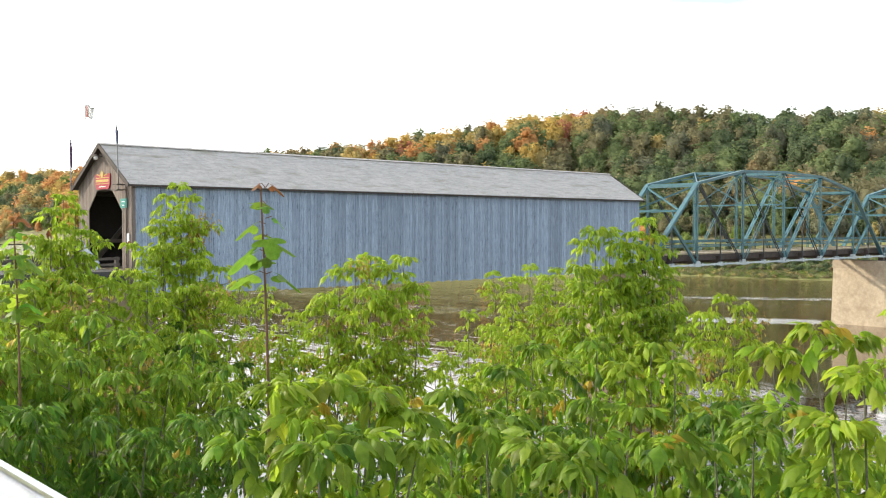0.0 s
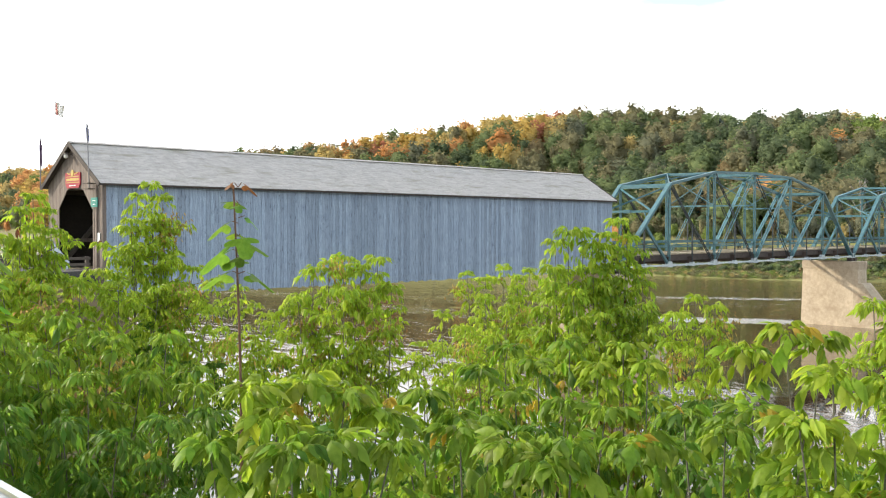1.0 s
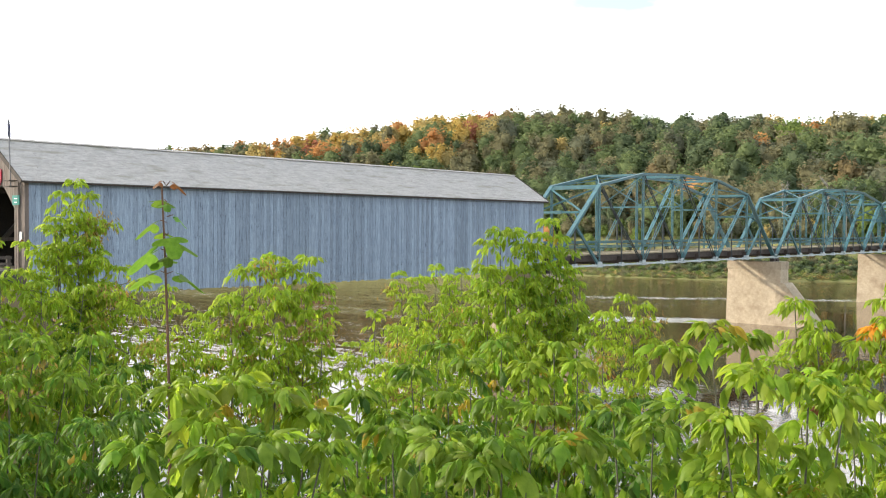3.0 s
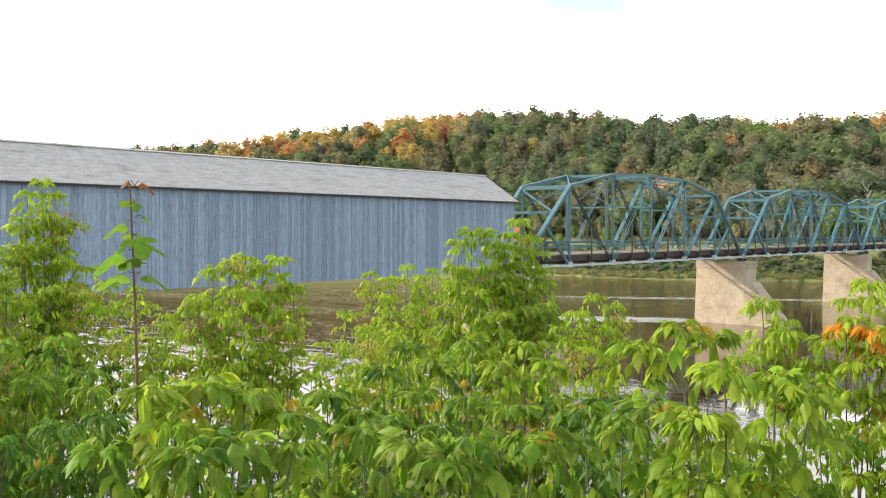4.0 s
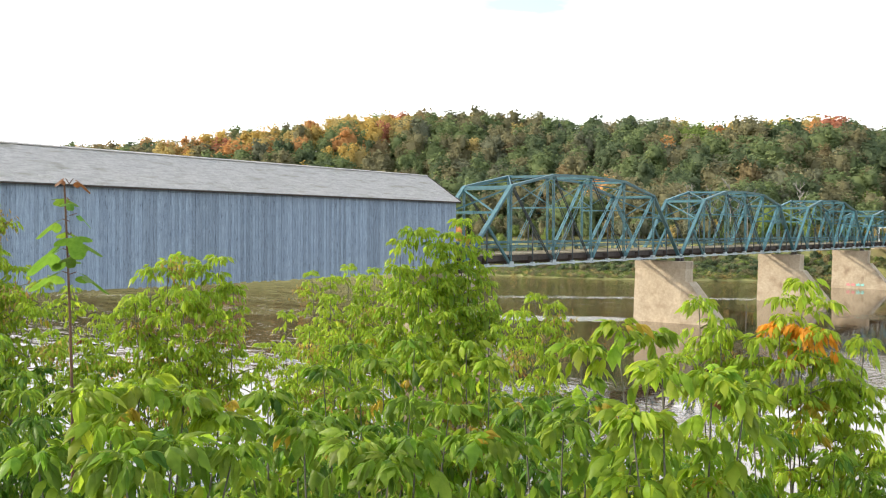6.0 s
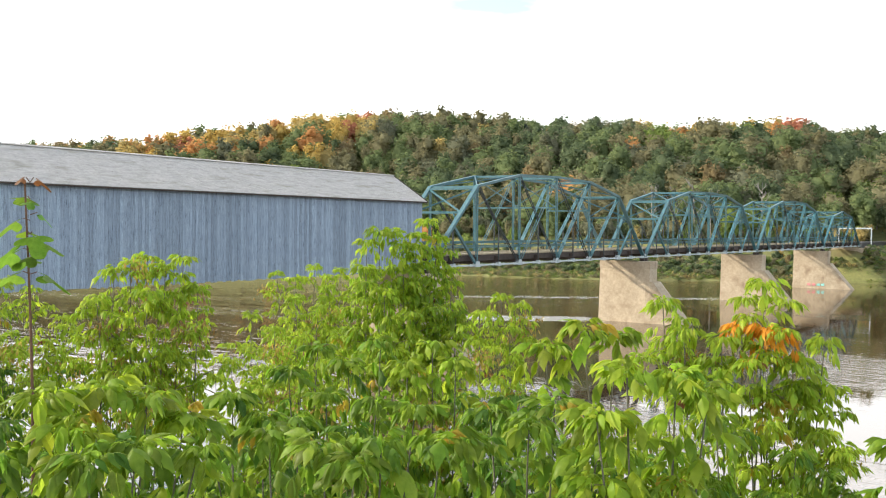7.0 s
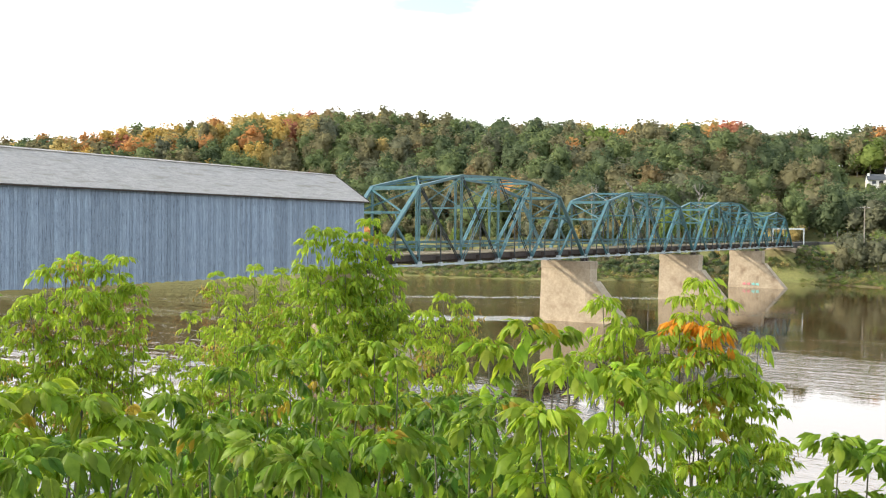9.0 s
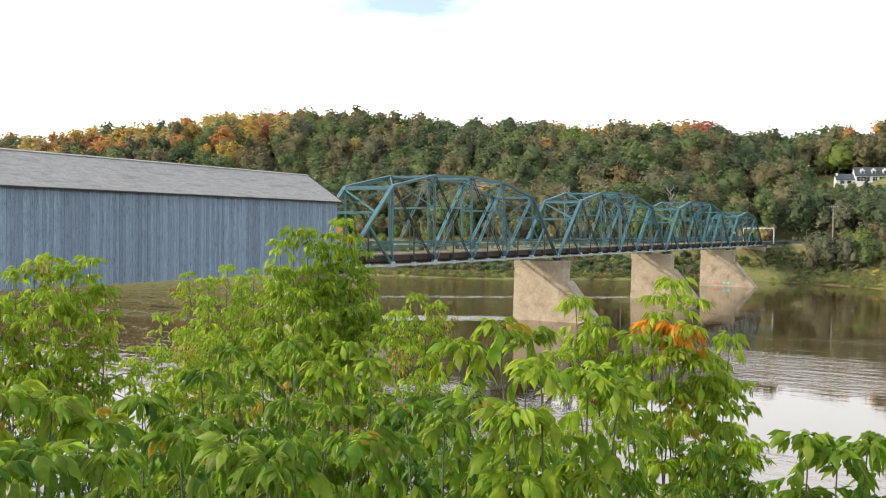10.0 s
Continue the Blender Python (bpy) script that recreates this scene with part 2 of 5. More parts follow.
CREST_UP = (25, 25, 39, 29, 26, 28.5, 30.5, 33.5, 38, 43, 39, 33, 36, 33, 36, 40, 25, 25)


def shore(v):
    """How far along the bridge's axis the far waterline lies, v metres downstream."""
    return 188 + 38 * np.exp(-(v / 38.0) ** 2) - 18 * smooth_step(-30, -150, v) - 95 * smooth_step(140, 340, v)


def ground_height(x, y):
    x, y = np.asarray(x, float), np.asarray(y, float)
    u, v = to_plan(x, y)
    az, r = np.degrees(np.arctan2(x, y)), np.hypot(x, y)
    near = 10.7 - 0.66 * np.clip(u + 22.0, 0, 21.5)
    fill = smooth_step(-9, -2.5, v) * smooth_step(22, 16, v) * smooth_step(2.0, -0.6, u - 3.6 * smooth_step(7.6, 9.0, v))
    near = np.maximum(near, -3 + 12.2 * fill)
    s = u - shore(v)
    low = -3 + 4.2 * smooth_step(-14, 6, s) + 3.0 * smooth_step(5, 26, s) + 5.0 * smooth_step(24, 44, s)
    low = np.maximum(low, -3 + 11.9 * smooth_step(-5, 9, s) * np.exp(-((v - 2.5) / 15.0) ** 2))
    rise = np.interp(az, CREST_AZ, CREST_UP)
    back = np.interp(az, (-40, -18, -6, 4, 20, 60), (110, 110, 120, 130, 150, 160))
    hill = rise * smooth_step(40, 40 + back, s) + 2.5 * np.sin(x * 0.031) * np.cos(y * 0.027) * smooth_step(50, 120, s)
    far = low + hill
    return np.where(u < 60, near, far)


# ---------------------------------------------------------------- ground and river
def build_ground():
    rings = np.concatenate([np.linspace(0, 60, 46), np.geomspace(62, 700, 110), np.geomspace(740, 4500, 20)])
    turns = np.radians(np.concatenate([np.arange(-60, 80, 0.7), np.arange(80, 300, 5.0)]))
    rr, aa = np.meshgrid(rings[1:], turns, indexing="ij")
    x, y = rr * np.sin(aa), rr * np.cos(aa)
    z = ground_height(x, y)
    n = len(turns)
    verts = np.concatenate([[[0, 0, 10.7]], np.stack([x, y, z], -1).reshape(-1, 3)])
    i, j = np.meshgrid(np.arange(len(rings) - 2), np.arange(n), indexing="ij")
    k = (j + 1) % n
    quads = np.stack([1 + i * n + j, 1 + (i + 1) * n + j, 1 + (i + 1) * n + k, 1 + i * n + k], -1).reshape(-1, 4)[:, ::-1]
    fan = [[0, 1 + b, 1 + (b + 1) % n] for b in range(n)]
    me = bpy.data.meshes.new("ground")
    me.from_pydata(verts.tolist(), [], quads.tolist() + [f[::-1] for f in fan])
    me.materials.append(EARTH)
    me.shade_smooth()
    me.update()
    return tagged(new("ground", me), "grassy river banks and wooded hillside", "ground", kind="structure")


build_ground()
bm = bmesh.new()
bm.faces.new([bm.verts.new(p) for p in ((-2500, -2500, 0), (2500, -2500, 0), (2500, 2500, 0), (-2500, 2500, 0))])
river = part("water", bm, water)
river.matrix_basis = BRIDGE
tagged(river, "muddy brown rippled river reflecting the sky", "river", kind="structure")

# ---------------------------------------------------------------- covered span
LENGTH, WIDTH = 47.0, 7.2
EAVE, RIDGE, FOOT = EYE + 2.45, EYE + 4.70, EYE - 3.88
DECK_Z = EYE - 2.45


def build_covered_bridge():
    top = new("covered_bridge")
    top.matrix_basis = BRIDGE
    tagged(top, "long weathered grey wooden covered bridge with shingled roof", "covered bridge")
    rnd = random.Random(4)
    # frame: posts, chords, deck
    part("deck", box(0.1, 0.35, DECK_Z - 0.25, LENGTH - 0.1, WIDTH - 0.35, DECK_Z), DECK, top)
    for y in (0.3, WIDTH - 0.3):
        part("bottom_chord", box(0.05, y - 0.2, FOOT + 0.15, LENGTH - 0.05, y + 0.2, FOOT + 0.65), DARKWOOD, top)
        part("top_chord", box(0.05, y - 0.2, EAVE - 0.55, LENGTH - 0.05, y + 0.2, EAVE - 0.12), DARKWOOD, top)
        inner = 0.52 if y < 1 else WIDTH - 0.52
        part("inner_rail", box(0.4, inner - 0.05, DECK_Z + 1.5, LENGTH - 0.4, inner + 0.05, DECK_Z + 1.72), GABLE, top)
    for k in range(13):
        x = 0.4 + k * (LENGTH - 0.8) / 12
        part("floor_beam", box(x - 0.15, 0.1, DECK_Z - 0.65, x + 0.15, WIDTH - 0.1, DECK_Z - 0.25), DARKWOOD, top)
        if k < 12:
            for y in (0.42, WIDTH - 0.42):
                part("brace", bar(bmesh.new(), (x, y, DECK_Z), (x + 3.85, y, EAVE - 0.5), 0.2, 0.25), DARKWOOD, top)
        part("tie_beam", box(x - 0.12, 0.2, EAVE - 0.35, x + 0.12, WIDTH - 0.2, EAVE - 0.1), DARKWOOD, top)
    # Added lining: closes board gaps to light, with inner shade put in its colour.
    for y in (0.10, WIDTH - 0.14):
        part("inner_boarding", box(0.3, y, DECK_Z, LENGTH - 0.3, y + 0.04, EAVE - 0.05), SHADE_TIMBER, top, "added inner boarding coloured near-black for shade")
    # roof
    over, slope = 0.32, (RIDGE - EAVE) / (WIDTH / 2)
    courses = 38
    for side in (0, 1):
        bm = bmesh.new()
        for k in range(courses):
            a, b = k / courses, (k + 1.25) / courses
            n = int(LENGTH / 0.21)
            for i in range(n + 2):
                x0 = -0.38 + i * (LENGTH + 0.76) / (n + 2) + rnd.uniform(-0.006, 0.006)
                x1 = -0.38 + (i + 1) * (LENGTH + 0.76) / (n + 2)
                drop = rnd.uniform(0, 0.03)
                pts = []
                for x, f, lift in ((x0, a, 0.03), (x1, a, 0.03), (x1, min(b, 1.0), 0.012), (x0, min(b, 1.0), 0.012)):
                    y = -over + (WIDTH / 2 + over) * f - (drop if lift > 0.03 else 0)
                    z = EAVE + 0.1 + y * slope + lift
                    y = y if side == 0 else WIDTH - y
                    pts.append(bm.verts.new((x, y, z)))
                low = [bm.verts.new(p.co - Vector((0, 0, 0.025))) for p in pts[:2]]
                bm.faces.new(pts if side == 0 else pts[::-1])
                bm.faces.new((low[0], low[1], pts[1], pts[0]) if side == 0 else (pts[0], pts[1], low[1], low[0]))
        part("roof_shingles", bm, SHINGLE, top, "silver-grey cedar shingles")
        y0, y1 = (-over, WIDTH / 2) if side == 0 else (WIDTH + over, WIDTH / 2)
        bm = bmesh.new()
        z0, z1 = EAVE + 0.1 - over * slope, RIDGE + 0.1
        v = [bm.verts.new(p) for p in ((-0.36, y0, z0), (LENGTH + 0.36, y0, z0), (LENGTH + 0.36, y1, z1), (-0.36, y1, z1))]
        w = [bm.verts.new(p.co - Vector((0, 0, 0.1))) for p in v]
        for f in ((v[0], v[1], v[2], v[3]), (w[3], w[2], w[1], w[0]), (v[0], w[0], w[1], v[1]), (v[1], w[1], w[2], v[2]), (v[3], v[2], w[2], w[3]), (v[0], v[3], w[3], w[0])):
            bm.faces.new(f)
        part("roof_boarding", bm, TRIM, top)
        ey = -over - 0.02 if side == 0 else WIDTH + over + 0.02
        part("eave_board", box(-0.36, min(ey, ey + 0.04), z0 - 0.08, LENGTH + 0.36, max(ey, ey + 0.04), z0 + 0.02), TRIM, top)
        for xe in (-0.4, LENGTH + 0.36):
            part("barge_board", bar(bmesh.new(), (xe + 0.02, y0, z0 - 0.06), (xe + 0.02, y1, z1 - 0.06), 0.05, 0.26), TRIM, top)
    bm = bmesh.new()
    for s in (-1, 1):
        bar(bm, (-0.38, WIDTH / 2 + s * 0.09, RIDGE + 0.13), (LENGTH + 0.38, WIDTH / 2 + s * 0.09, RIDGE + 0.13), 0.2, 0.035, up=(0, s * 0.5, 1))
    part("ridge_cap", bm, SHINGLE, top)
    # gable ends with the portal opening
    centre = WIDTH / 2
    for xe, sign in ((0.0, 1), (LENGTH, -1)):
        n = 30
        w = WIDTH / n
        for i in range(n):
            y0, y1 = i * w + 0.004, (i + 1) * w - 0.004

            def roofline(y):
                return EAVE + 0.02 + (centre - abs(y - centre)) * slope

            def opening(y):
                d = abs(y - centre + 0.05)
                return None if d > 2.42 else EYE + (2.15 if d < 1.0 else 2.15 - (d - 1.0) * 1.3 / 1.42)

            lows = [opening(y) for y in (y0, y1)]
            foot = DECK_Z - 0.7
            if None in lows:
                zs = (foot, foot)
            else:
                zs = lows
            bm = bmesh.new()
            t = 0.045 + rnd.uniform(0, 0.012)
            ring = [(y0, zs[0]), (y1, zs[1]), (y1, roofline(y1)), (y0, roofline(y0))]
            f = [bm.verts.new((xe - sign * t, y, z)) for y, z in ring]
            b = [bm.verts.new((xe, y, z)) for y, z in ring]
            bm.faces.new(f if sign < 0 else f[::-1])
            bm.faces.new(b[::-1] if sign < 0 else b)
            for q in range(4):
                a2 = (q + 1) % 4
                bm.faces.new((f[q], f[a2], b[a2], b[q]))
            bmesh.ops.recalc_face_normals(bm, faces=bm.faces)
            part("gable_board", bm, GABLE, top)
        for y in (centre - 2.52, centre + 2.42):
            part("portal_post", box(xe - 0.07 if sign > 0 else xe, y - 0.1, DECK_Z - 0.3, xe if sign > 0 else xe + 0.07, y + 0.1, EYE + 0.8), GABLE, top)
    for y in (0.0, WIDTH):
        part("corner_board", box(-0.07, y - 0.04, FOOT + 0.3, 0.16, y + 0.04, EAVE), GABLE, top)
    # side boards, last: one mesh a length, uneven at the foot
    count = 170
    w = LENGTH / count
    kinds = []
    for k in range(6):
        foot = FOOT + (0.0, 0.03, -0.04, 0.015, -0.02, 0.05)[k]
        kinds.append(mesh_of("side_board", box(0.004, -0.028 - 0.004 * (k % 3), foot, w - 0.006 - 0.004 * (k % 2), 0.0, EAVE + 0.02), PLANK))
    for y, turn in ((0.0, 1), (WIDTH, -1)):
        for i in range(count):
            m = Matrix.Translation((i * w, y, 0)) if turn > 0 else Matrix.Translation(((i + 1) * w, y, 0)) @ pose(0, 0, 0, 0, 0, 180)
            piece("side_board", kinds[rnd.randrange(6)], top, m)
    return top


build_covered_bridge()

# ---------------------------------------------------------------- steel spans


def chord_z(x):
    return EYE - 3.6 + 0.0008 * (x - 51)


def lattice(bm, a, b, w, h, plate=0.06, battens=6):
    """A built-up member: two plates held by battens."""
    a, b = Vector(a), Vector(b)
    for s in (-1, 1):
        o = Vector((0, s * (h - plate) / 2, 0))
        bar(bm, a + o, b + o, w, plate, up=(0, 1, 0))
    for k in range(battens):
        p = a.lerp(b, (k + 0.5) / battens)
        d = (b - a).normalized() * 0.12
        bar(bm, p - d, p + d, h - plate, 0.03, up=(0, 1, 0))
    return bm


def build_truss(length, panels, heights):
    top = new("steel_truss_span")
    tagged(top, "turquoise painted riveted steel through-truss bridge span", "truss bridge", "spans of the steel bridge")
    step = length / panels
    near, far = -0.2, 5.4
    ups = [None] + list(heights) + [None]
    for y in (near, far):
        o = 0.5 if y == near else -0.5
        low = [Vector((i * step, y, 0)) for i in range(panels + 1)]
        up = [None if h is None else Vector((i * step, y, h)) for i, h in enumerate(ups)]
        part("bottom_chord", lattice(bmesh.new(), low[0], low[-1], 0.15, 0.34, battens=panels * 4), PALESTEEL, top)
        part("end_post", bar(bmesh.new(), low[0], up[1], 0.44, 0.24), STEEL, top)
        part("end_post", bar(bmesh.new(), low[-1], up[-2], 0.44, 0.24), STEEL, top)
        for i in range(1, panels - 1):
            part("top_chord", bar(bmesh.new(), up[i], up[i + 1], 0.42, 0.24), STEEL, top)
        for i in range(1, panels):
            part("vertical", lattice(bmesh.new(), low[i], up[i], 0.16, 0.24, 0.06, battens=7), STEEL, top)
        for i in range(1, panels // 2):
            j = panels - i
            part("diagonal", lattice(bmesh.new(), up[i], low[i + 1], 0.09, 0.26, 0.07, battens=7), DARKSTEEL, top)
            part("diagonal", lattice(bmesh.new(), up[j], low[j - 1], 0.07, 0.44, 0.19, battens=7), STEEL, top)
        c = panels // 2
        for e in (c - 1, c + 1):
            part("counter", lattice(bmesh.new(), up[c], low[e], 0.05, 0.34, 0.08, battens=0), STEEL if e < c else DARKSTEEL, top)
        for i in range(panels):
            mid = Vector(((i + 0.5) * step, y, 0))
            a, b = (up[i] or low[i]), (up[i + 1] or low[i + 1])
            if i in (0, panels - 1):
                hub = (low[i] + up[i + 1]) / 2 if i == 0 else (up[i] + low[i + 1]) / 2
                part("sub_strut", bar(bmesh.new(), hub, low[i + 1] if i == 0 else low[i], 0.2, 0.26), STEEL, top)
            else:
                hub = (up[i] + low[i + 1]) / 2 if i < panels / 2 else (low[i] + up[i + 1]) / 2
            part("sub_vertical", bar(bmesh.new(), mid, hub, 0.1, 0.12), DARKSTEEL, top)
        for i in range(2 * panels + 1):
            bm = bmesh.new()
            x = i * step / 2
            h = 0.5 if i % 2 == 0 else 0.3
            ring = [(-h, -0.17), (h, -0.17), (h * 0.55, h * 0.75), (-h * 0.55, h * 0.75)]
            f = [bm.verts.new((x + p, y - 0.19, q)) for p, q in ring]
            b = [bm.verts.new((x + p, y + 0.19, q)) for p, q in ring]
            bm.faces.new(f)
            bm.faces.new(b[::-1])
            for k in range(4):
                bm.faces.new((f[k], b[k], b[(k + 1) % 4], f[(k + 1) % 4]))
            bmesh.ops.recalc_face_normals(bm, faces=bm.faces)
            part("gusset", bm, PALESTEEL, top)
        for z, d in ((1.75, 0.13), (2.2, 0.14)):
            part("guard_rail", box(0.1, y + o - 0.05, z - d / 2, length - 0.1, y + o + 0.05, z + d / 2), STEEL, top)
        part("kerb", box(0.0, y + o - 0.12, 1.0, length, y + o + 0.12, 1.14), DECK, top, "pale weathered timber kerb")
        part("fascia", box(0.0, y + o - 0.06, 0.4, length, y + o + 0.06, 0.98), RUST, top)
    # across
    part("deck", box(0.0, near + 0.45, 0.84, length, far - 0.45, 1.0), DECK, top)
    for i in range(2 * panels + 1):
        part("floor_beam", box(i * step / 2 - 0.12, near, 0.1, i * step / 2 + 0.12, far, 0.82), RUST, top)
    for i in range(1, panels):
        h = heights[i - 1]
        part("top_strut", bar(bmesh.new(), (i * step, near, h - 0.08), (i * step, far, h - 0.08), 0.2, 0.26), STEEL, top)
        zs = h - 3.4 if 1 < i < panels - 1 else None
        if zs:
            part("sway_strut", bar(bmesh.new(), (i * step, near, zs), (i * step, far, zs), 0.12, 0.16), STEEL, top)
            for a, b in (((i * step, near, zs), (i * step, far, h - 0.2)), ((i * step, far, zs), (i * step, near, h - 0.2))):
                part("sway_brace", bar(bmesh.new(), a, b, 0.08, 0.08), STEEL, top)
    for i in range(1, panels - 1):
        for a, b in (((i * step, near, heights[i - 1]), ((i + 1) * step, far, heights[i])), ((i * step, far, heights[i - 1]), ((i + 1) * step, near, heights[i]))):
            part("top_lateral", bar(bmesh.new(), a, b, 0.1, 0.12), STEEL, top)
    for x0, x1 in ((0, step), (length, length - step)):
        def on_post(f):
            return x0 + (x1 - x0) * f, heights[0] * f
        xa, za = on_post(0.66)
        xb, zb = on_post(0.97)
        part("portal_strut", bar(bmesh.new(), (xa, near, za), (xa, far, za), 0.16, 0.22), STEEL, top)
        part("portal_strut", bar(bmesh.new(), (xb, near, zb), (xb, far, zb), 0.16, 0.22), STEEL, top)
        mid_y = (near + far) / 2
        part("name_plate", box(xa - 0.12, mid_y - 0.4, za - 0.17, xa + 0.12, mid_y + 0.4, za + 0.17), STEEL, top, "small blank plate on the portal")
        for p, q in (((xa, near, za), (xb, far, zb)), ((xa, far, za), (xb, near, zb))):
            part("portal_brace", bar(bmesh.new(), p, q, 0.13, 0.16), STEEL, top)
        for s, y in ((1, near), (-1, far)):
            xk, zk = on_post(0.55)
            part("knee_brace", bar(bmesh.new(), (xk, y, zk), (xa, y + s * 0.9, za), 0.1, 0.12), STEEL, top)
    return top


JOINTS = (47.5, 97.5, 147.5, 196.0, 234.0)
GRADE = math.degrees(math.atan(0.0008))
span = build_truss(49.7, 6, (7.75, 9.2, 9.4, 9.2, 7.75))
for k, x in enumerate(JOINTS[:3]):
    m = BRIDGE @ pose(x + 0.15, 0, chord_z(x), 0, -GRADE, 0)
    if k == 0:
        span.matrix_basis = m
    else:
        copy_thing(span, m)
short = build_truss(JOINTS[4] - JOINTS[3] - 0.3, 4, (7.0, 8.2, 7.0))
short.matrix_basis = BRIDGE @ pose(JOINTS[3] + 0.15, 0, chord_z(JOINTS[3]), 0, -GRADE, 0)


def build_pier(cap):
    """A concrete river pier with a cutwater nose sloping down upstream; cap is its top."""
    top = new("bridge_pier")
    tagged(top, "stained buff concrete river pier with sloping cutwater nose", "bridge pier", "piers of the steel bridge")
    half, foot, near, far = 1.25, -3.0, -1.55, 5.55

    def hull(rings):
        bm = bmesh.new()
        rows = [[bm.verts.new(p) for p in r] for r in rings]
        n = len(rows[0])
        for a, b in zip(rows, rows[1:]):
            for k in range(n):
                bm.faces.new((a[k], b[k], b[(k + 1) % n], a[(k + 1) % n]))
        bm.faces.new(rows[0])
        bm.faces.new(rows[-1])
        bmesh.ops.recalc_face_normals(bm, faces=bm.faces)
        return bm

    def slab(z, half, near, far, nose):
        return [(-half, near, z), (-half, far, z), (half, far, z), (half, near, z), (0, near - nose, z)]
    lift = cap - 1.0                     # the pour joint below the cap
    slope = 0.80
    z1 = cap - 2.7
    rings = [slab(foot, half + 0.2, near, far + 0.2, 0.3), slab(lift, half, near, far, 0.3)]
    part("shaft", hull(rings), CONCRETE, top)
    part("cap", hull([slab(lift + 0.001, half + 0.06, near - 0.05, far + 0.06, 0.3), slab(cap - 0.06, half + 0.06, near - 0.05, far + 0.06, 0.3), slab(cap, half, near, far, 0.3)]), CONCRETE, top)
    reach = near - 0.5 - (z1 - foot) * slope
    part("cutwater", hull([slab(foot, half + 0.23, reach, near + 0.6, 0.6), slab(z1, half + 0.04, near - 0.5, near + 0.6, 0.35)]), CONCRETE, top)
    for x in (-0.5, 0.5):
        for y in (-0.2, 5.4):
            part("bearing", box(x - 0.25, y - 0.3, cap - 0.02, x + 0.25, y + 0.3, EYE - 3.75), RUST, top)
    return top


pier = build_pier(EYE - 4.15)
pier.matrix_basis = BRIDGE @ pose(JOINTS[1], 0, 0)
for x in JOINTS[2:4]:
    copy_thing(pier, BRIDGE @ pose(x, 0, 0))
copy_thing(pier, BRIDGE @ pose(JOINTS[0], 0.6, 0))

# ---------------------------------------------------------------- woods


def leafy(name, dark, light, through=0.50, vary=0.17, rough=0.8, tuft=1.6):
    """Foliage: two greens, light passing through, tone shifting from leaf to leaf."""
    m = surface(name, dark, light, 0.6, rough, 0.0, vary=vary, island=True)
    t = m.node_tree
    shader = t.nodes["Principled BSDF"]
    if tuft:
        where = t.nodes.new("ShaderNodeTexCoord")
        sprays = wire(t, "ShaderNodeTexNoise", Vector=(where, "Object"), Scale=tuft, Detail=3.0, Roughness=0.7)
        ruffle = wire(t, "ShaderNodeBump", Height=(sprays, "Fac"), Strength=0.35, Distance=0.22)
        t.links.new(ruffle.outputs["Normal"], shader.inputs["Normal"])
    shader.inputs["Specular IOR Level"].default_value = 0.15
    colour = shader.inputs["Base Color"].links[0].from_socket
    glow = t.nodes.new("ShaderNodeBsdfTranslucent")
    t.links.new(colour, glow.inputs["Color"])
    both = t.nodes.new("ShaderNodeMixShader")
    both.inputs[0].default_value = through
    t.links.new(shader.outputs[0], both.inputs[1])
    t.links.new(glow.outputs[0], both.inputs[2])
    t.links.new(both.outputs[0], t.nodes["Material Output"].inputs["Surface"])
    return m


WOOD_TONES = {
    "green": leafy("wood_green", (0.116, 0.163, 0.068), (0.221, 0.271, 0.116)),
    "dark": leafy("wood_dark", (0.080, 0.114, 0.058), (0.160, 0.204, 0.105)),
    "olive": leafy("wood_olive", (0.155, 0.155, 0.080), (0.283, 0.261, 0.146)),
    "grey": leafy("wood_grey", (0.128, 0.138, 0.084), (0.225, 0.235, 0.150)),
    "gold": leafy("wood_gold", (0.36, 0.285, 0.10), (0.56, 0.45, 0.19)),
    "yellow": leafy("wood_yellow", (0.386, 0.285, 0.076), (0.662, 0.478, 0.152)),
    "orange": leafy("wood_orange", (0.442, 0.230, 0.081), (0.699, 0.396, 0.163)),
    "red": leafy("wood_red", (0.346, 0.144, 0.085), (0.538, 0.240, 0.148)),
    "tan": leafy("wood_tan", (0.185, 0.145, 0.070), (0.305, 0.245, 0.130)),
    "lime": leafy("wood_lime", (0.143, 0.202, 0.050), (0.252, 0.319, 0.089)),
    "spruce": leafy("wood_spruce", (0.04, 0.06, 0.0472), (0.08, 0.104, 0.0802), 0.1),
}
rng = np.random.default_rng(11)


def cards(points, normals, size, gen, jitter=0.5):
    """Small leaf clumps, a triangle each, facing about along normals: corners, faces and shading normals."""
    n = len(points)
    a = gen.normal(size=(n, 3))
    soft = normals / np.linalg.norm(normals, axis=1)[:, None]
    nn = soft + jitter * gen.normal(size=(n, 3))
    nn /= np.linalg.norm(nn, axis=1)[:, None]
    s = np.cross(nn, a)
    s /= np.linalg.norm(s, axis=1)[:, None]
    u = np.cross(nn, s)
    w = (size * gen.uniform(0.55, 1.5, n))[:, None]
    corners = np.stack([s * w, -0.5 * s * w + 0.9 * u * w, -0.5 * s * w - 0.9 * u * w], 1) + points[:, None]
    shade = soft + 1.2 * nn
    shade /= np.linalg.norm(shade, axis=1)[:, None]
    return corners.reshape(-1, 3), np.arange(3 * n).reshape(n, 3), np.repeat(shade, 3, 0)


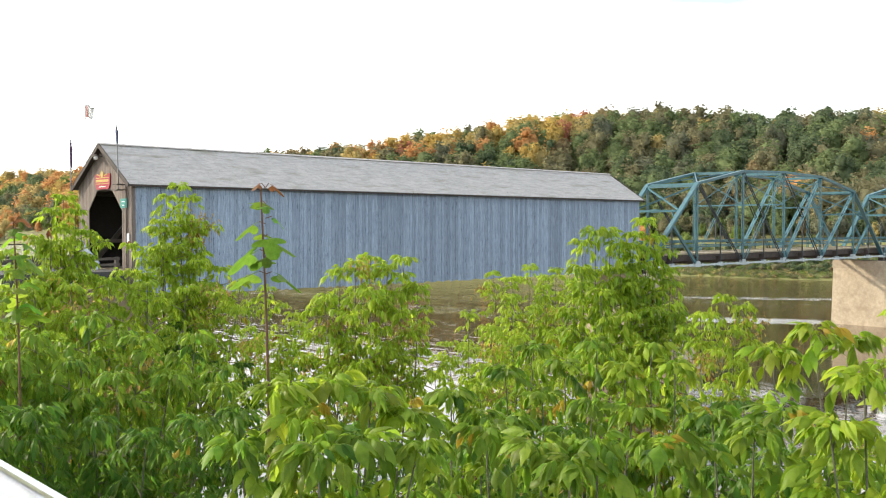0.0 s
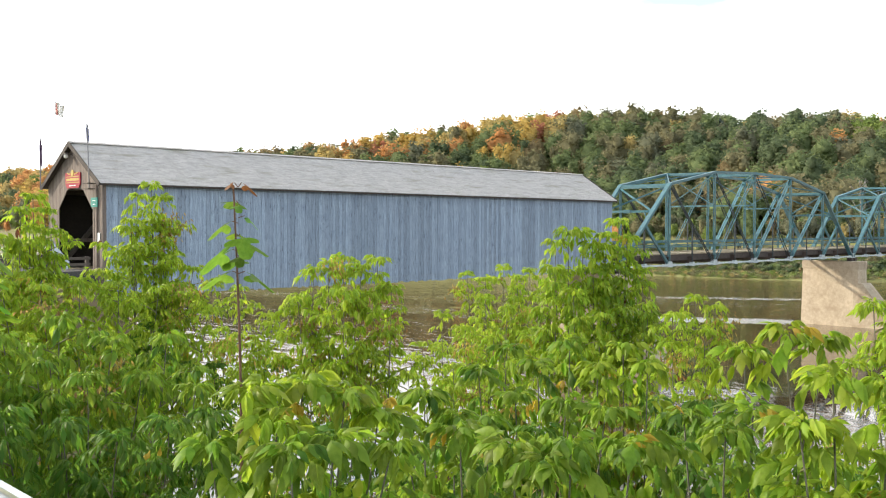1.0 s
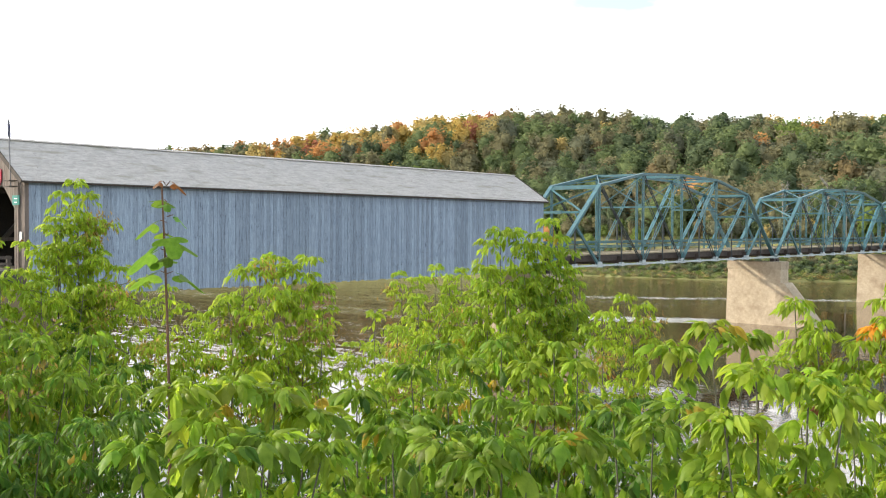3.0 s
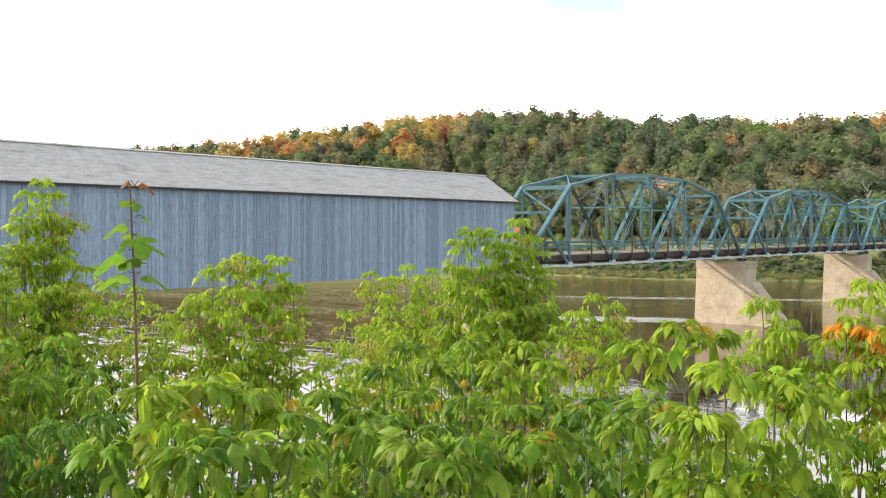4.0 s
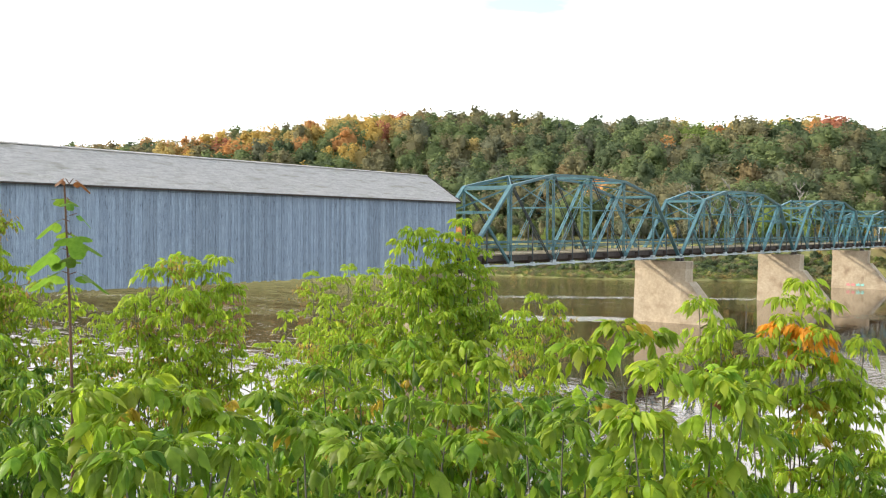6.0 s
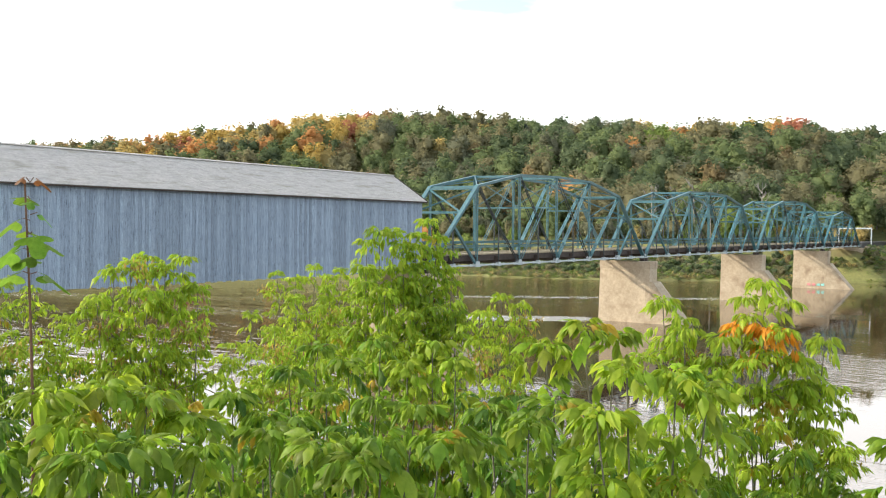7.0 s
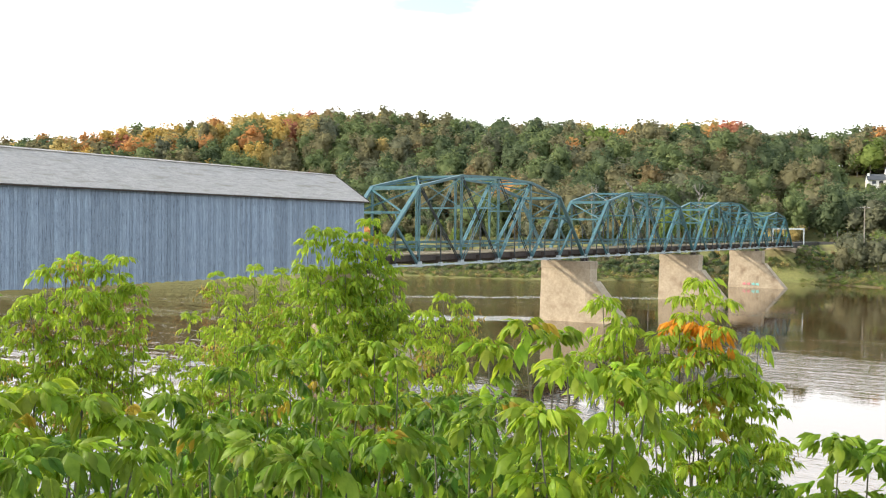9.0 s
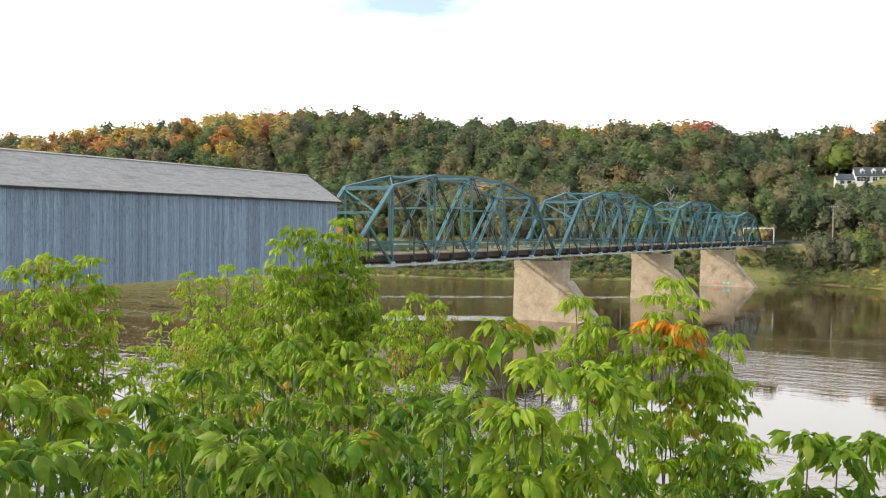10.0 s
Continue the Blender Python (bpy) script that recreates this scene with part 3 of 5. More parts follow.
def unit_ball(level):
    bm = bmesh.new()
    bmesh.ops.create_icosphere(bm, subdivisions=level, radius=1.0)
    v = np.array([p.co for p in bm.verts])
    f = np.array([[p.index for p in q.verts] for q in bm.faces])
    bm.free()
    return v, f


BALL = unit_ball(2)
ICO, ICO_FACES = unit_ball(1)


def crown_form(kind, gen):
    """A unit tree crown (height 1, foot at 0): lumps of clumps for broadleaf trees, drooping tiers for conifers."""
    if kind == "conifer":
        n = 240
        h = gen.uniform(0.06, 1.0, n)
        ring = (1.0 - h) * 0.26 * (0.75 + 0.35 * np.sin(h * 55)) + 0.008
        a = gen.uniform(0, 2 * math.pi, n)
        r = ring * np.sqrt(gen.uniform(0.35, 1.0, n))
        p = np.stack([r * np.cos(a), r * np.sin(a), h - r * 0.25], 1)
        nor = np.stack([np.cos(a), np.sin(a), np.full(n, 0.7)], 1)
        return cards(p, nor, 0.045, gen)
    if kind == "tuft":
        n = 64
        d = gen.normal(size=(n, 3))
        d[:, 2] = np.abs(d[:, 2])
        d /= np.linalg.norm(d, axis=1)[:, None]
        return cards(d * (0.75, 0.75, 0.9) * gen.uniform(0.35, 1.0, (n, 1)), d + (0, 0, 0.6), 0.12, gen, 0.6)
    if kind == "broad":
        seed = gen.uniform(0, 50)

        def swell(d):
            return np.clip([1 + 0.42 * noise.noise(Vector(q * 1.7) + Vector((seed, 0, 0))) + 0.26 * noise.noise(Vector(q * 3.8) + Vector((0, seed, 0))) for q in d], 0.6, 1.1)[:, None]
        lobes = [(np.array([0.0, 0.0, 0.48]), np.array([0.20, 0.20, 0.40]))]
        for k in range(5):
            a, h = gen.uniform(0, 2 * math.pi), gen.uniform(0.30, 0.76)
            out = gen.uniform(0.10, 0.20) * (1.1 - 0.6 * h)
            lobes.append((np.array([out * math.cos(a) * 1.3, out * math.sin(a) * 1.3, h]), np.array([0.105, 0.105, 0.20]) * gen.uniform(0.75, 1.25)))
        v, f, nor, base = [], [], [], 0
        for (mid, size), n in zip(lobes, (210, 72, 72, 72, 72, 72)):
            d = gen.normal(size=(n, 3))
            d /= np.linalg.norm(d, axis=1)[:, None]
            p = mid + d * size * swell(d) * (0.95 - 0.3 * gen.uniform(0, 1, (n, 1)) ** 2)
            cv, cf, cn = cards(p, d * 0.6 + np.array([0, 0, 0.45]), 0.0275, gen, 0.9)
            v.append(cv)
            f.append(cf + base)
            nor.append(cn)
            base += len(cv)
            cv, cf = BALL if n > 100 else (ICO, ICO_FACES)
            cn = cv * 0.6 + np.array([0, 0, 0.45])
            v.append(mid + cv * size * swell(cv) * 0.68)
            f.append(cf + base)
            nor.append(cn / np.linalg.norm(cn, axis=1)[:, None])
            base += len(cv)
        return np.concatenate(v), np.concatenate(f), np.concatenate(nor)
    lumps = gen.integers(4, 6)
    pts, nors, cores, core_normals, core_faces = [], [], [], [], []
    for k in range(lumps):
        a, h = gen.uniform(0, 2 * math.pi), gen.uniform(0.25, 0.7)
        spread = gen.uniform(0.10, 0.25) * math.sqrt(max(0.05, 1 - ((h - 0.45) / 0.55) ** 2))
        c = np.array([spread * math.cos(a), spread * math.sin(a), h])
        rad = gen.uniform(0.09, 0.17) * np.array([1, 1, gen.uniform(0.8, 1.3)]) * 1.9
        n = 30
        d = gen.normal(size=(n, 3))
        d /= np.linalg.norm(d, axis=1)[:, None]
        pts.append(c + d * rad * gen.uniform(0.62, 1.14, (n, 1)))
        out = c - np.array([0, 0, 0.45])
        nors.append(d * 0.9 + out * 1.9 + np.array([0, 0, 0.55]))
        core = c + ICO * rad * gen.uniform(0.55, 0.8, (12, 1))
        cores.append(core)
        core_normals.append(ICO * 0.9 + out * 1.9 + np.array([0, 0, 0.55]))
        core_faces.append(ICO_FACES + 12 * k)
    v, f, nor = cards(np.concatenate(pts), np.concatenate(nors), 0.06, gen, 0.7)
    cn = np.concatenate(core_normals)
    cn /= np.linalg.norm(cn, axis=1)[:, None]
    return np.concatenate([v, *cores]), np.concatenate([f, np.concatenate(core_faces) + len(v)]), np.concatenate([nor, cn])


def trunk_form():
    ring = [(math.cos(a) * 0.012, math.sin(a) * 0.012) for a in np.arange(5) * 2 * math.pi / 5]
    v = [(x, y, -0.08) for x, y in ring] + [(x * 0.3, y * 0.3, 0.72) for x, y in ring]
    return np.array(v), np.array([(k, (k + 1) % 5, 5 + (k + 1) % 5, 5 + k) for k in range(5)])


BROAD = [crown_form("broad", rng) for _ in range(9)]
BUSHES = [crown_form("bush", rng) for _ in range(6)]
TUFTS = [crown_form("tuft", rng) for _ in range(6)]
CONES = [crown_form("conifer", rng) for _ in range(4)]
TRUNK = trunk_form()
woods, trunks = defaultdict(list), []


def plant_tree(x, y, height, tone, wide=1.0, kind="broad"):
    z = float(ground_height(x, y))
    a = rng.uniform(0, 2 * math.pi)
    c, s = math.cos(a), math.sin(a)
    forms = {"conifer": CONES, "bush": BUSHES, "tuft": TUFTS, "broad": BROAD}[kind]
    v, f, nor = forms[rng.integers(len(forms))]
    scale = np.array([height * wide, height * wide, height])
    turn = np.array([[c, s, 0], [-s, c, 0], [0, 0, 1]])
    woods[tone].append((v @ turn * scale + (x, y, z - 0.03 * height), f, nor @ turn))
    if kind == "tuft":
        return
    trunks.append((TRUNK[0] * scale + (x, y, z - 0.03 * height), TRUNK[1], None))


def joined(name, items, material, label, category):
    base, vs, fs, ns = 0, [], [], []
    for v, f, nor in items:
        vs.append(v)
        fs.append(f + base)
        ns.append(nor)
        base += len(v)
    ob = soup(name, np.concatenate(vs), np.concatenate(fs), material, smooth=True)
    if ns[0] is not None:
        ob.data.normals_split_custom_set_from_vertices(np.concatenate(ns).tolist())
    return tagged(ob, label, category, kind="stuff")


def pick(weights):
    keys = list(weights)
    w = np.array([weights[k] for k in keys], float)
    return keys[rng.choice(len(keys), p=w / w.sum())]


def patch(x, y, seed):
    """Slow noise, so that tones gather in drifts."""
    return noise.noise(Vector((x * 0.018 + seed, y * 0.018, seed * 1.7)))


def behind_the_shed(bearing, slope):
    """Whether the covered span's roof stands before a tree top at that bearing and slope from the stand."""
    return -15 < bearing < 9.5 and slope < math.tan(radians(2.2))


def plant_hillside():
    for az in np.arange(-29, 46, 1.0):
        r = 205.0
        while r < 900:
            step = 8.4 if r < 480 else 11.5
            r += step * rng.uniform(0.75, 1.25)
            b = az + rng.uniform(-0.55, 0.55)
            if rng.uniform() > min(1.0, r / 420):
                continue
            x, y = r * math.sin(radians(b)), r * math.cos(radians(b))
            u, v = to_plan(x, y)
            s = u - shore(v)
            if s < 52 or s > 214:
                continue
            up = min(1.0, max(0.0, (s - 45) / 150))
            warm = patch(x, y, 3.0) + (0.62 if b < -14 else 0.20 if b < 9 else -0.02 if b < 20 else -0.16) + (0.15 if b < -14 else 0.85 if b < 20 else 0.45) * (up - 0.55)
            if b > 3:
                warm -= 0.95 * max(0.0, 0.7 - up)
            drift = patch(x * 1.3, y * 1.3, 8.0)
            if warm > 0.42:
                tone = pick({"orange": 4.5, "yellow": 5.5, "red": 0.7, "gold": 3.5, "olive": 1.0, "lime": 0.8})
            elif warm > 0.08:
                tone = pick({"orange": 1.6, "yellow": 0.8, "gold": 1.0, "red": 0.3, "tan": 0.8, "olive": 3.5, "green": 3, "dark": 1.2, "grey": 0.8})
            elif drift > 0.04:
                tone = pick({"orange": 0.35, "gold": 0.25, "red": 0.1, "tan": 0.3, "olive": 4.2, "green": 3.4, "lime": 0.6, "dark": 0.5, "grey": 0.4})
            else:
                tone = pick({"orange": 0.12, "tan": 0.2, "olive": 1.0, "green": 2.6, "dark": 4.6, "grey": 1.2, "spruce": 0.2})
            kind = "conifer" if tone == "spruce" else "broad"
            h = rng.uniform(12.5, 19.5) * (0.85 if kind == "conifer" else 1.0)
            if 38.8 < b < 44.5 and s < 140:            # low growth before the house on the hill
                h = min(h, EYE + r * math.tan(radians(2.85)) - float(ground_height(x, y)))
                if h < 1.0:
                    continue
            if behind_the_shed(b, (float(ground_height(x, y)) + h - EYE) / r):
                continue
            plant_tree(x, y, h, tone, rng.uniform(1.1, 1.3) if kind == "conifer" else rng.uniform(1.1, 1.7), kind)


def plant_shore():
    """Bushes and young trees between the far waterline and the road, and the few trees that stand out."""
    for _ in range(850):
        v = rng.uniform(-75, 150)
        s = rng.uniform(8, 56) if rng.uniform() < 0.8 else rng.uniform(7, 16)
        u = float(shore(v)) + s
        if -1.5 < v < 7 and u > 230 or s > 32 and s < 41 and abs(v - 2) > 20 and rng.uniform() < 0.6:
            continue
        p = BRIDGE @ Vector((u, v, 0))
        if behind_the_shed(math.degrees(math.atan2(p.x, p.y)), 0.0):
            continue
        if v < -8 and s < 14:
            continue
        h = rng.uniform(0.9, 2.2) if s < 15 else rng.uniform(1.6, 4.4) if s < 40 else rng.uniform(4, 9)
        if abs(v - 2.5) < 14:
            h = min(h, 1.8)
        warm_side = {"yellow": 4, "gold": 4, "orange": 2, "lime": 2, "olive": 1}
        plant_tree(p.x, p.y, h, pick(warm_side if p.x < -0.25 * p.y else {"green": 4, "olive": 3, "dark": 2.2, "grey": 1.2, "lime": 1.2, "yellow": 0.3, "tan": 0.5}), rng.uniform(1.1, 1.6), "bush" if h < 3 else "broad")
    for _ in range(720):                                  # the brushy foot of the bank
        v = rng.uniform(-16, 90)
        s = rng.uniform(2.5, 22) if v < 30 else rng.uniform(7, 20)
        u = float(shore(v)) + s
        if -1.5 < v < 7 and u > 230:
            continue
        p = BRIDGE @ Vector((u, v, 0))
        plant_tree(p.x, p.y, rng.uniform(0.9, 2.3) if abs(v - 2.5) > 12 else rng.uniform(0.7, 1.5), pick({"green": 3, "olive": 3, "dark": 3, "lime": 1.0, "tan": 0.4}), rng.uniform(1.2, 1.8), "bush")
    for _ in range(3200):                                 # rank grass and weeds along the far waterline
        v = rng.uniform(-30, 120)
        s = rng.uniform(-0.5, 9) if rng.uniform() < 0.6 else rng.uniform(0, 30)
        u = float(shore(v)) + s
        if -1.5 < v < 7 and u > 230:
            continue
        p = BRIDGE @ Vector((u, v, 0))
        if ground_height(p.x, p.y) > 0.05:
            plant_tree(p.x, p.y, rng.uniform(0.45, 1.1), pick({"green": 1.5, "olive": 3, "lime": 3.2, "gold": 1.2, "tan": 0.5}), rng.uniform(0.9, 1.6), "tuft")
    for _ in range(1300):                                 # pale grass along the water upstream
        v = rng.uniform(-80, -4)
        p = BRIDGE @ Vector((float(shore(v)) + rng.uniform(-1, 14), v, 0))
        if ground_height(p.x, p.y) > 0.05:
            plant_tree(p.x, p.y, rng.uniform(0.4, 0.9), pick({"lime": 4, "gold": 2, "olive": 1.5}), rng.uniform(1.1, 1.8), "tuft")
    for az, r, h, tone, wide in ((29.4, 285, 13, "lime", 1.0), (30.6, 288, 14, "lime", 0.9), (31.4, 284, 12, "lime", 1.0), (26.5, 290, 14, "green", 1.0), (11.8, 300, 9, "orange", 1.2), (15.6, 296, 6, "olive", 1.0),
                                 (14.2, 288, 7, "lime", 1.3), (17.0, 288, 6, "lime", 1.4), (12.6, 292, 6, "tan", 1.4)):
        plant_tree(r * math.sin(radians(az)), r * math.cos(radians(az)), h, tone, wide)
    for k in range(420):                                  # trees in full colour on the bank past the portal
        az, r = -29 + rng.uniform(0, 12.5), rng.uniform(480, 840)
        x, y = r * math.sin(radians(az)), r * math.cos(radians(az))
        u, v = to_plan(x, y)
        if 4 < u - shore(v) < 56:
            plant_tree(x, y, rng.uniform(6, 12), pick({"yellow": 4, "gold": 4, "orange": 2.4, "lime": 2.2, "olive": 1}), rng.uniform(1.0, 1.4))
    for k in range(120):                                  # sunlit brush along the foot of the wood
        v = rng.uniform(4, 62)
        p = BRIDGE @ Vector((float(shore(v)) + rng.uniform(41, 54), v, 0))
        plant_tree(p.x, p.y, rng.uniform(2.6, 6.0), pick({"lime": 5, "gold": 1.6, "olive": 1.6, "yellow": 0.7, "tan": 0.8}), rng.uniform(1.1, 1.6))
    for k in range(26):                                   # tawny thicket by the water upstream of the bridge
        az, r = 38.6 + rng.uniform(0, 7), rng.uniform(254, 276)
        plant_tree(r * math.sin(radians(az)), r * math.cos(radians(az)), rng.uniform(5.5, 10.5), pick({"tan": 3, "olive": 2, "green": 2, "grey": 1, "lime": 0.6}), rng.uniform(1.1, 1.5))


plant_hillside()
plant_shore()
for tone, items in woods.items():
    joined("woods_" + tone, items, WOOD_TONES[tone], tone + " toned autumn trees on the far hillside and bank", "woods")
joined("tree_trunks", trunks, BARK, "grey trunks of the hillside trees", "tree trunks")

PALEBARK = surface("pale_bark", (0.17, 0.16, 0.14), (0.30, 0.285, 0.26), 1.5, 0.85, 0.2)


def build_bare_tree(az, r, height, seed):
    """A leafless pale-barked tree: a bent trunk with forking limbs."""
    gen = np.random.default_rng(seed)
    x, y = r * math.sin(radians(az)), r * math.cos(radians(az))
    ob = new("bare_tree")
    ob.matrix_basis = pose(x, y, float(ground_height(x, y)) - 0.2)
    tagged(ob, "leafless pale-barked tree standing among the hillside wood", "tree", "bare trees on the hillside")
    sway = gen.normal(size=2) * 0.05 * height

    def along(t):
        return np.array([sway[0] * t * t, sway[1] * t * t, height * t])
    bm = bmesh.new()
    for k in range(6):
        w = 0.26 * (1 - 0.8 * k / 6)
        bar(bm, along(k / 6), along((k + 1) / 6), w, w)
    part("trunk", bm, PALEBARK, ob)
    for k in range(9):
        t = gen.uniform(0.42, 0.95)
        a, reach = gen.uniform(0, 6.28), height * gen.uniform(0.10, 0.24) * (1.25 - t * 0.7)
        root = along(t)
        mid = root + np.array([math.cos(a) * reach * 0.55, math.sin(a) * reach * 0.55, reach * 0.55])
        bm = bmesh.new()
        bar(bm, root, mid, 0.13, 0.13)
        for s in (-0.5, 0.5):
            bar(bm, mid, mid + np.array([math.cos(a + s) * reach * 0.4, math.sin(a + s) * reach * 0.4, reach * gen.uniform(0.4, 0.8)]), 0.09, 0.09)
        part("limb", bm, PALEBARK, ob)


for k, (az, r, h) in enumerate(((27.4, 282, 16.5), (28.3, 280, 15.5), (31.1, 284, 17.5), (26.3, 284, 15.0), (25.0, 286, 16.0))):
    build_bare_tree(az, r, h, 60 + k)

# ---------------------------------------------------------------- roads, abutments, fence


def spot(az, r, z=None):
    """A place by bearing and distance from the camera's stand."""
    x, y = r * math.sin(radians(az)), r * math.cos(radians(az))
    return Vector((x, y, float(ground_height(x, y)) if z is None else z))


def build_roads():
    bm = boxed(bmesh.new(), -33.0, -140, 10.45, -24.6, 90, 10.76)
    ob = part("road", bm, ASPHALT)
    ob.matrix_basis = BRIDGE
    tagged(ob, "grey asphalt road along the near bank", "road", kind="structure")
    bm = boxed(bmesh.new(), -24.5, 0.6, 9.2, -0.1, 6.6, DECK_Z)
    ob = part("road_approach", bm, ASPHALT)
    ob.matrix_basis = BRIDGE
    tagged(ob, "asphalt approach to the covered bridge portal", "road", kind="structure")
    bm = boxed(bmesh.new(), JOINTS[4] + 1.0, -0.5, 7.6, JOINTS[4] + 34.0, 5.9, EYE - 2.6)
    boxed(bm, JOINTS[4] + 34.0, -130, 8.0, JOINTS[4] + 41.0, 150, EYE - 2.55)
    ob = part("road_far", bm, ASPHALT)
    ob.matrix_basis = BRIDGE
    tagged(ob, "asphalt road on the far bank", "road", kind="structure")


build_roads()


def build_abutments():
    ob = new("near_abutment")
    ob.matrix_basis = BRIDGE
    tagged(ob, "weathered concrete abutment under the covered bridge portal", "abutment")
    part("wall", box(-1.6, -0.6, -1.0, 0.9, WIDTH + 0.6, FOOT + 0.14), CONCRETE, ob)
    ob = new("far_abutment")
    ob.matrix_basis = BRIDGE
    tagged(ob, "stained concrete abutment at the bridge's far end", "abutment")
    x = JOINTS[4]
    part("seat", box(x - 0.9, -1.2, 0.0, x + 0.95, 6.2, EYE - 3.9), CONCRETE, ob)
    part("wing_wall", bar(bmesh.new(), (x + 0.4, -1.5, EYE - 4.6), (x + 5.0, -3.4, EYE - 5.4), 0.5, 2.4), CONCRETE, ob)


build_abutments()


def build_approach_fence():
    """The timber guard in front of the portal: posts, sloping plank wing and slatted rail."""
    ob = new("approach_railing")
    ob.matrix_basis = BRIDGE
    tagged(ob, "grey timber approach railing with sloping plank wing", "railing")
    z = DECK_Z
    for y in (0.75, 6.35):
        for k in range(6):
            x = -0.6 - k * 2.2
            part("post", box(x - 0.09, y - 0.09, z - 0.4, x + 0.09, y + 0.09, z + 0.8), DARKWOOD, ob)
        part("rail", box(-11.8, y - 0.12, z + 0.62, -0.45, y - 0.09, z + 0.78), DARKWOOD, ob)
        part("rail", box(-11.8, y - 0.12, z + 0.30, -0.45, y - 0.09, z + 0.44), DARKWOOD, ob)
    part("wing_plank", bar(bmesh.new(), (-0.5, 6.2, z + 1.5), (-0.5, 3.4, z + 0.15), 0.06, 0.6), PLANK, ob, "pale sloping plank")


build_approach_fence()


def build_chain_fence():
    ob = new("chain_link_fence")
    ob.matrix_basis = BRIDGE
    tagged(ob, "low dark chain-link fence on a rail beside the road", "fence")
    z, y0 = DECK_Z + 0.1, 8.2
    for k in range(8):
        x = -1.0 - k * 2.0
        part("post", bar(bmesh.new(), (x, y0, z - 0.3), (x, y0, z + 1.35), 0.07, 0.07), DARKWOOD, ob)
    part("top_rail", bar(bmesh.new(), (-15.2, y0, z + 1.32), (-0.8, y0, z + 1.32), 0.09, 0.07), DARKWOOD, ob)
    bm = bmesh.new()
    for k in range(96):
        x = -15.2 + k * 0.15
        for s in (-1, 1):
            bar(bm, (x, y0 + 0.02 * s, z), (x + 1.3 * s, y0 + 0.02 * s, z + 1.3), 0.012, 0.012, up=(0, 1, 0))
    part("mesh", bm, GALVANISED, ob)


build_chain_fence()


def build_guard_rail():
    """A W-beam roadside barrier along the road's edge, under the camera."""
    ob = new("guard_rail")
    ob.matrix_basis = pose(0, 1.62, 0, 0, 0, 131.3)
    tagged(ob, "bright galvanised steel W-beam roadside guard rail", "guard rail")
    top = EYE - 0.84
    profile = [(0.0, 0.0), (0.035, -0.02), (0.08, -0.075), (0.08, -0.105), (0.0, -0.15), (0.0, -0.17), (0.08, -0.215), (0.08, -0.245), (0.035, -0.29), (0.0, -0.312)]
    bm = bmesh.new()
    cols = [[bm.verts.new((x, -d, top + h)) for d, h in profile] for x in np.linspace(-12, 12, 13)]
    for a, b in zip(cols, cols[1:]):
        for k in range(len(profile) - 1):
            bm.faces.new((a[k], a[k + 1], b[k + 1], b[k]))
    bmesh.ops.solidify(bm, geom=bm.faces[:], thickness=0.006)
    part("beam", bm, GALVANISED, ob, smooth=True)
    bm = bmesh.new()
    bar(bm, (-12, 0.012, top + 0.003), (12, 0.012, top + 0.003), 0.03, 0.012)
    part("lip", bm, GALVANISED, ob)
    for k in range(-3, 4):
        part("post", box(k * 3.8 + 1.4, 0.03, top - 1.3, k * 3.8 + 1.55, 0.2, top - 0.03), DARKWOOD, ob)


build_guard_rail()

# ---------------------------------------------------------------- signs, lamp and flags on the portal
RED = surface("sign_red", (0.26, 0.008, 0.022), (0.38, 0.016, 0.035), 2.0, 0.5, 0.05)
GOLD = surface("sign_gold", (0.36, 0.26, 0.05), (0.50, 0.37, 0.09), 4.0, 0.5, 0.05)
TEAL = surface("sign_teal", (0.01, 0.20, 0.17), (0.02, 0.28, 0.23), 3.0, 0.4, 0.0)
WHITE = surface("white_paint", (0.68, 0.68, 0.67), (0.82, 0.82, 0.80), 2.0, 0.5, 0.05)
SLATE = surface("dark_roofing", (0.035, 0.045, 0.06), (0.075, 0.085, 0.10), 2.0, 0.7, 0.2)
PANE = surface("dark_glass", (0.02, 0.025, 0.03), (0.05, 0.06, 0.07), 1.0, 0.1, 0.0)
BLUECLOTH = surface("flag_blue", (0.05, 0.06, 0.22), (0.10, 0.11, 0.32), 4.0, 0.8, 0.0)
# Red cloth made pale as if overexposed; the glare is in the colour.
PALERED = surface("flag_pale_red", (0.55, 0.26, 0.25), (0.70, 0.40, 0.38), 4.0, 0.8, 0.0)
YELLOWCLOTH = surface("flag_yellow", (0.45, 0.36, 0.05), (0.60, 0.48, 0.10), 4.0, 0.8, 0.0)
DARKCLOTH = surface("flag_purple", (0.10, 0.06, 0.12), (0.20, 0.12, 0.20), 4.0, 0.8, 0.0)


def disc(bm, centre, r, n=18, sy=1.0):
    """A thin upright disc facing -x."""
    x, y, z = centre
    f = [bm.verts.new((x, y + r * math.cos(a), z + r * sy * math.sin(a))) for a in np.arange(n) * 2 * math.pi / n]
    b = [bm.verts.new((x + 0.02, v.co.y, v.co.z)) for v in f]
    bm.faces.new(f)
    bm.faces.new(b[::-1])
    for k in range(n):
        bm.faces.new((f[k], b[k], b[(k + 1) % n], f[(k + 1) % n]))
    bmesh.ops.recalc_face_normals(bm, faces=bm.faces)
    return bm


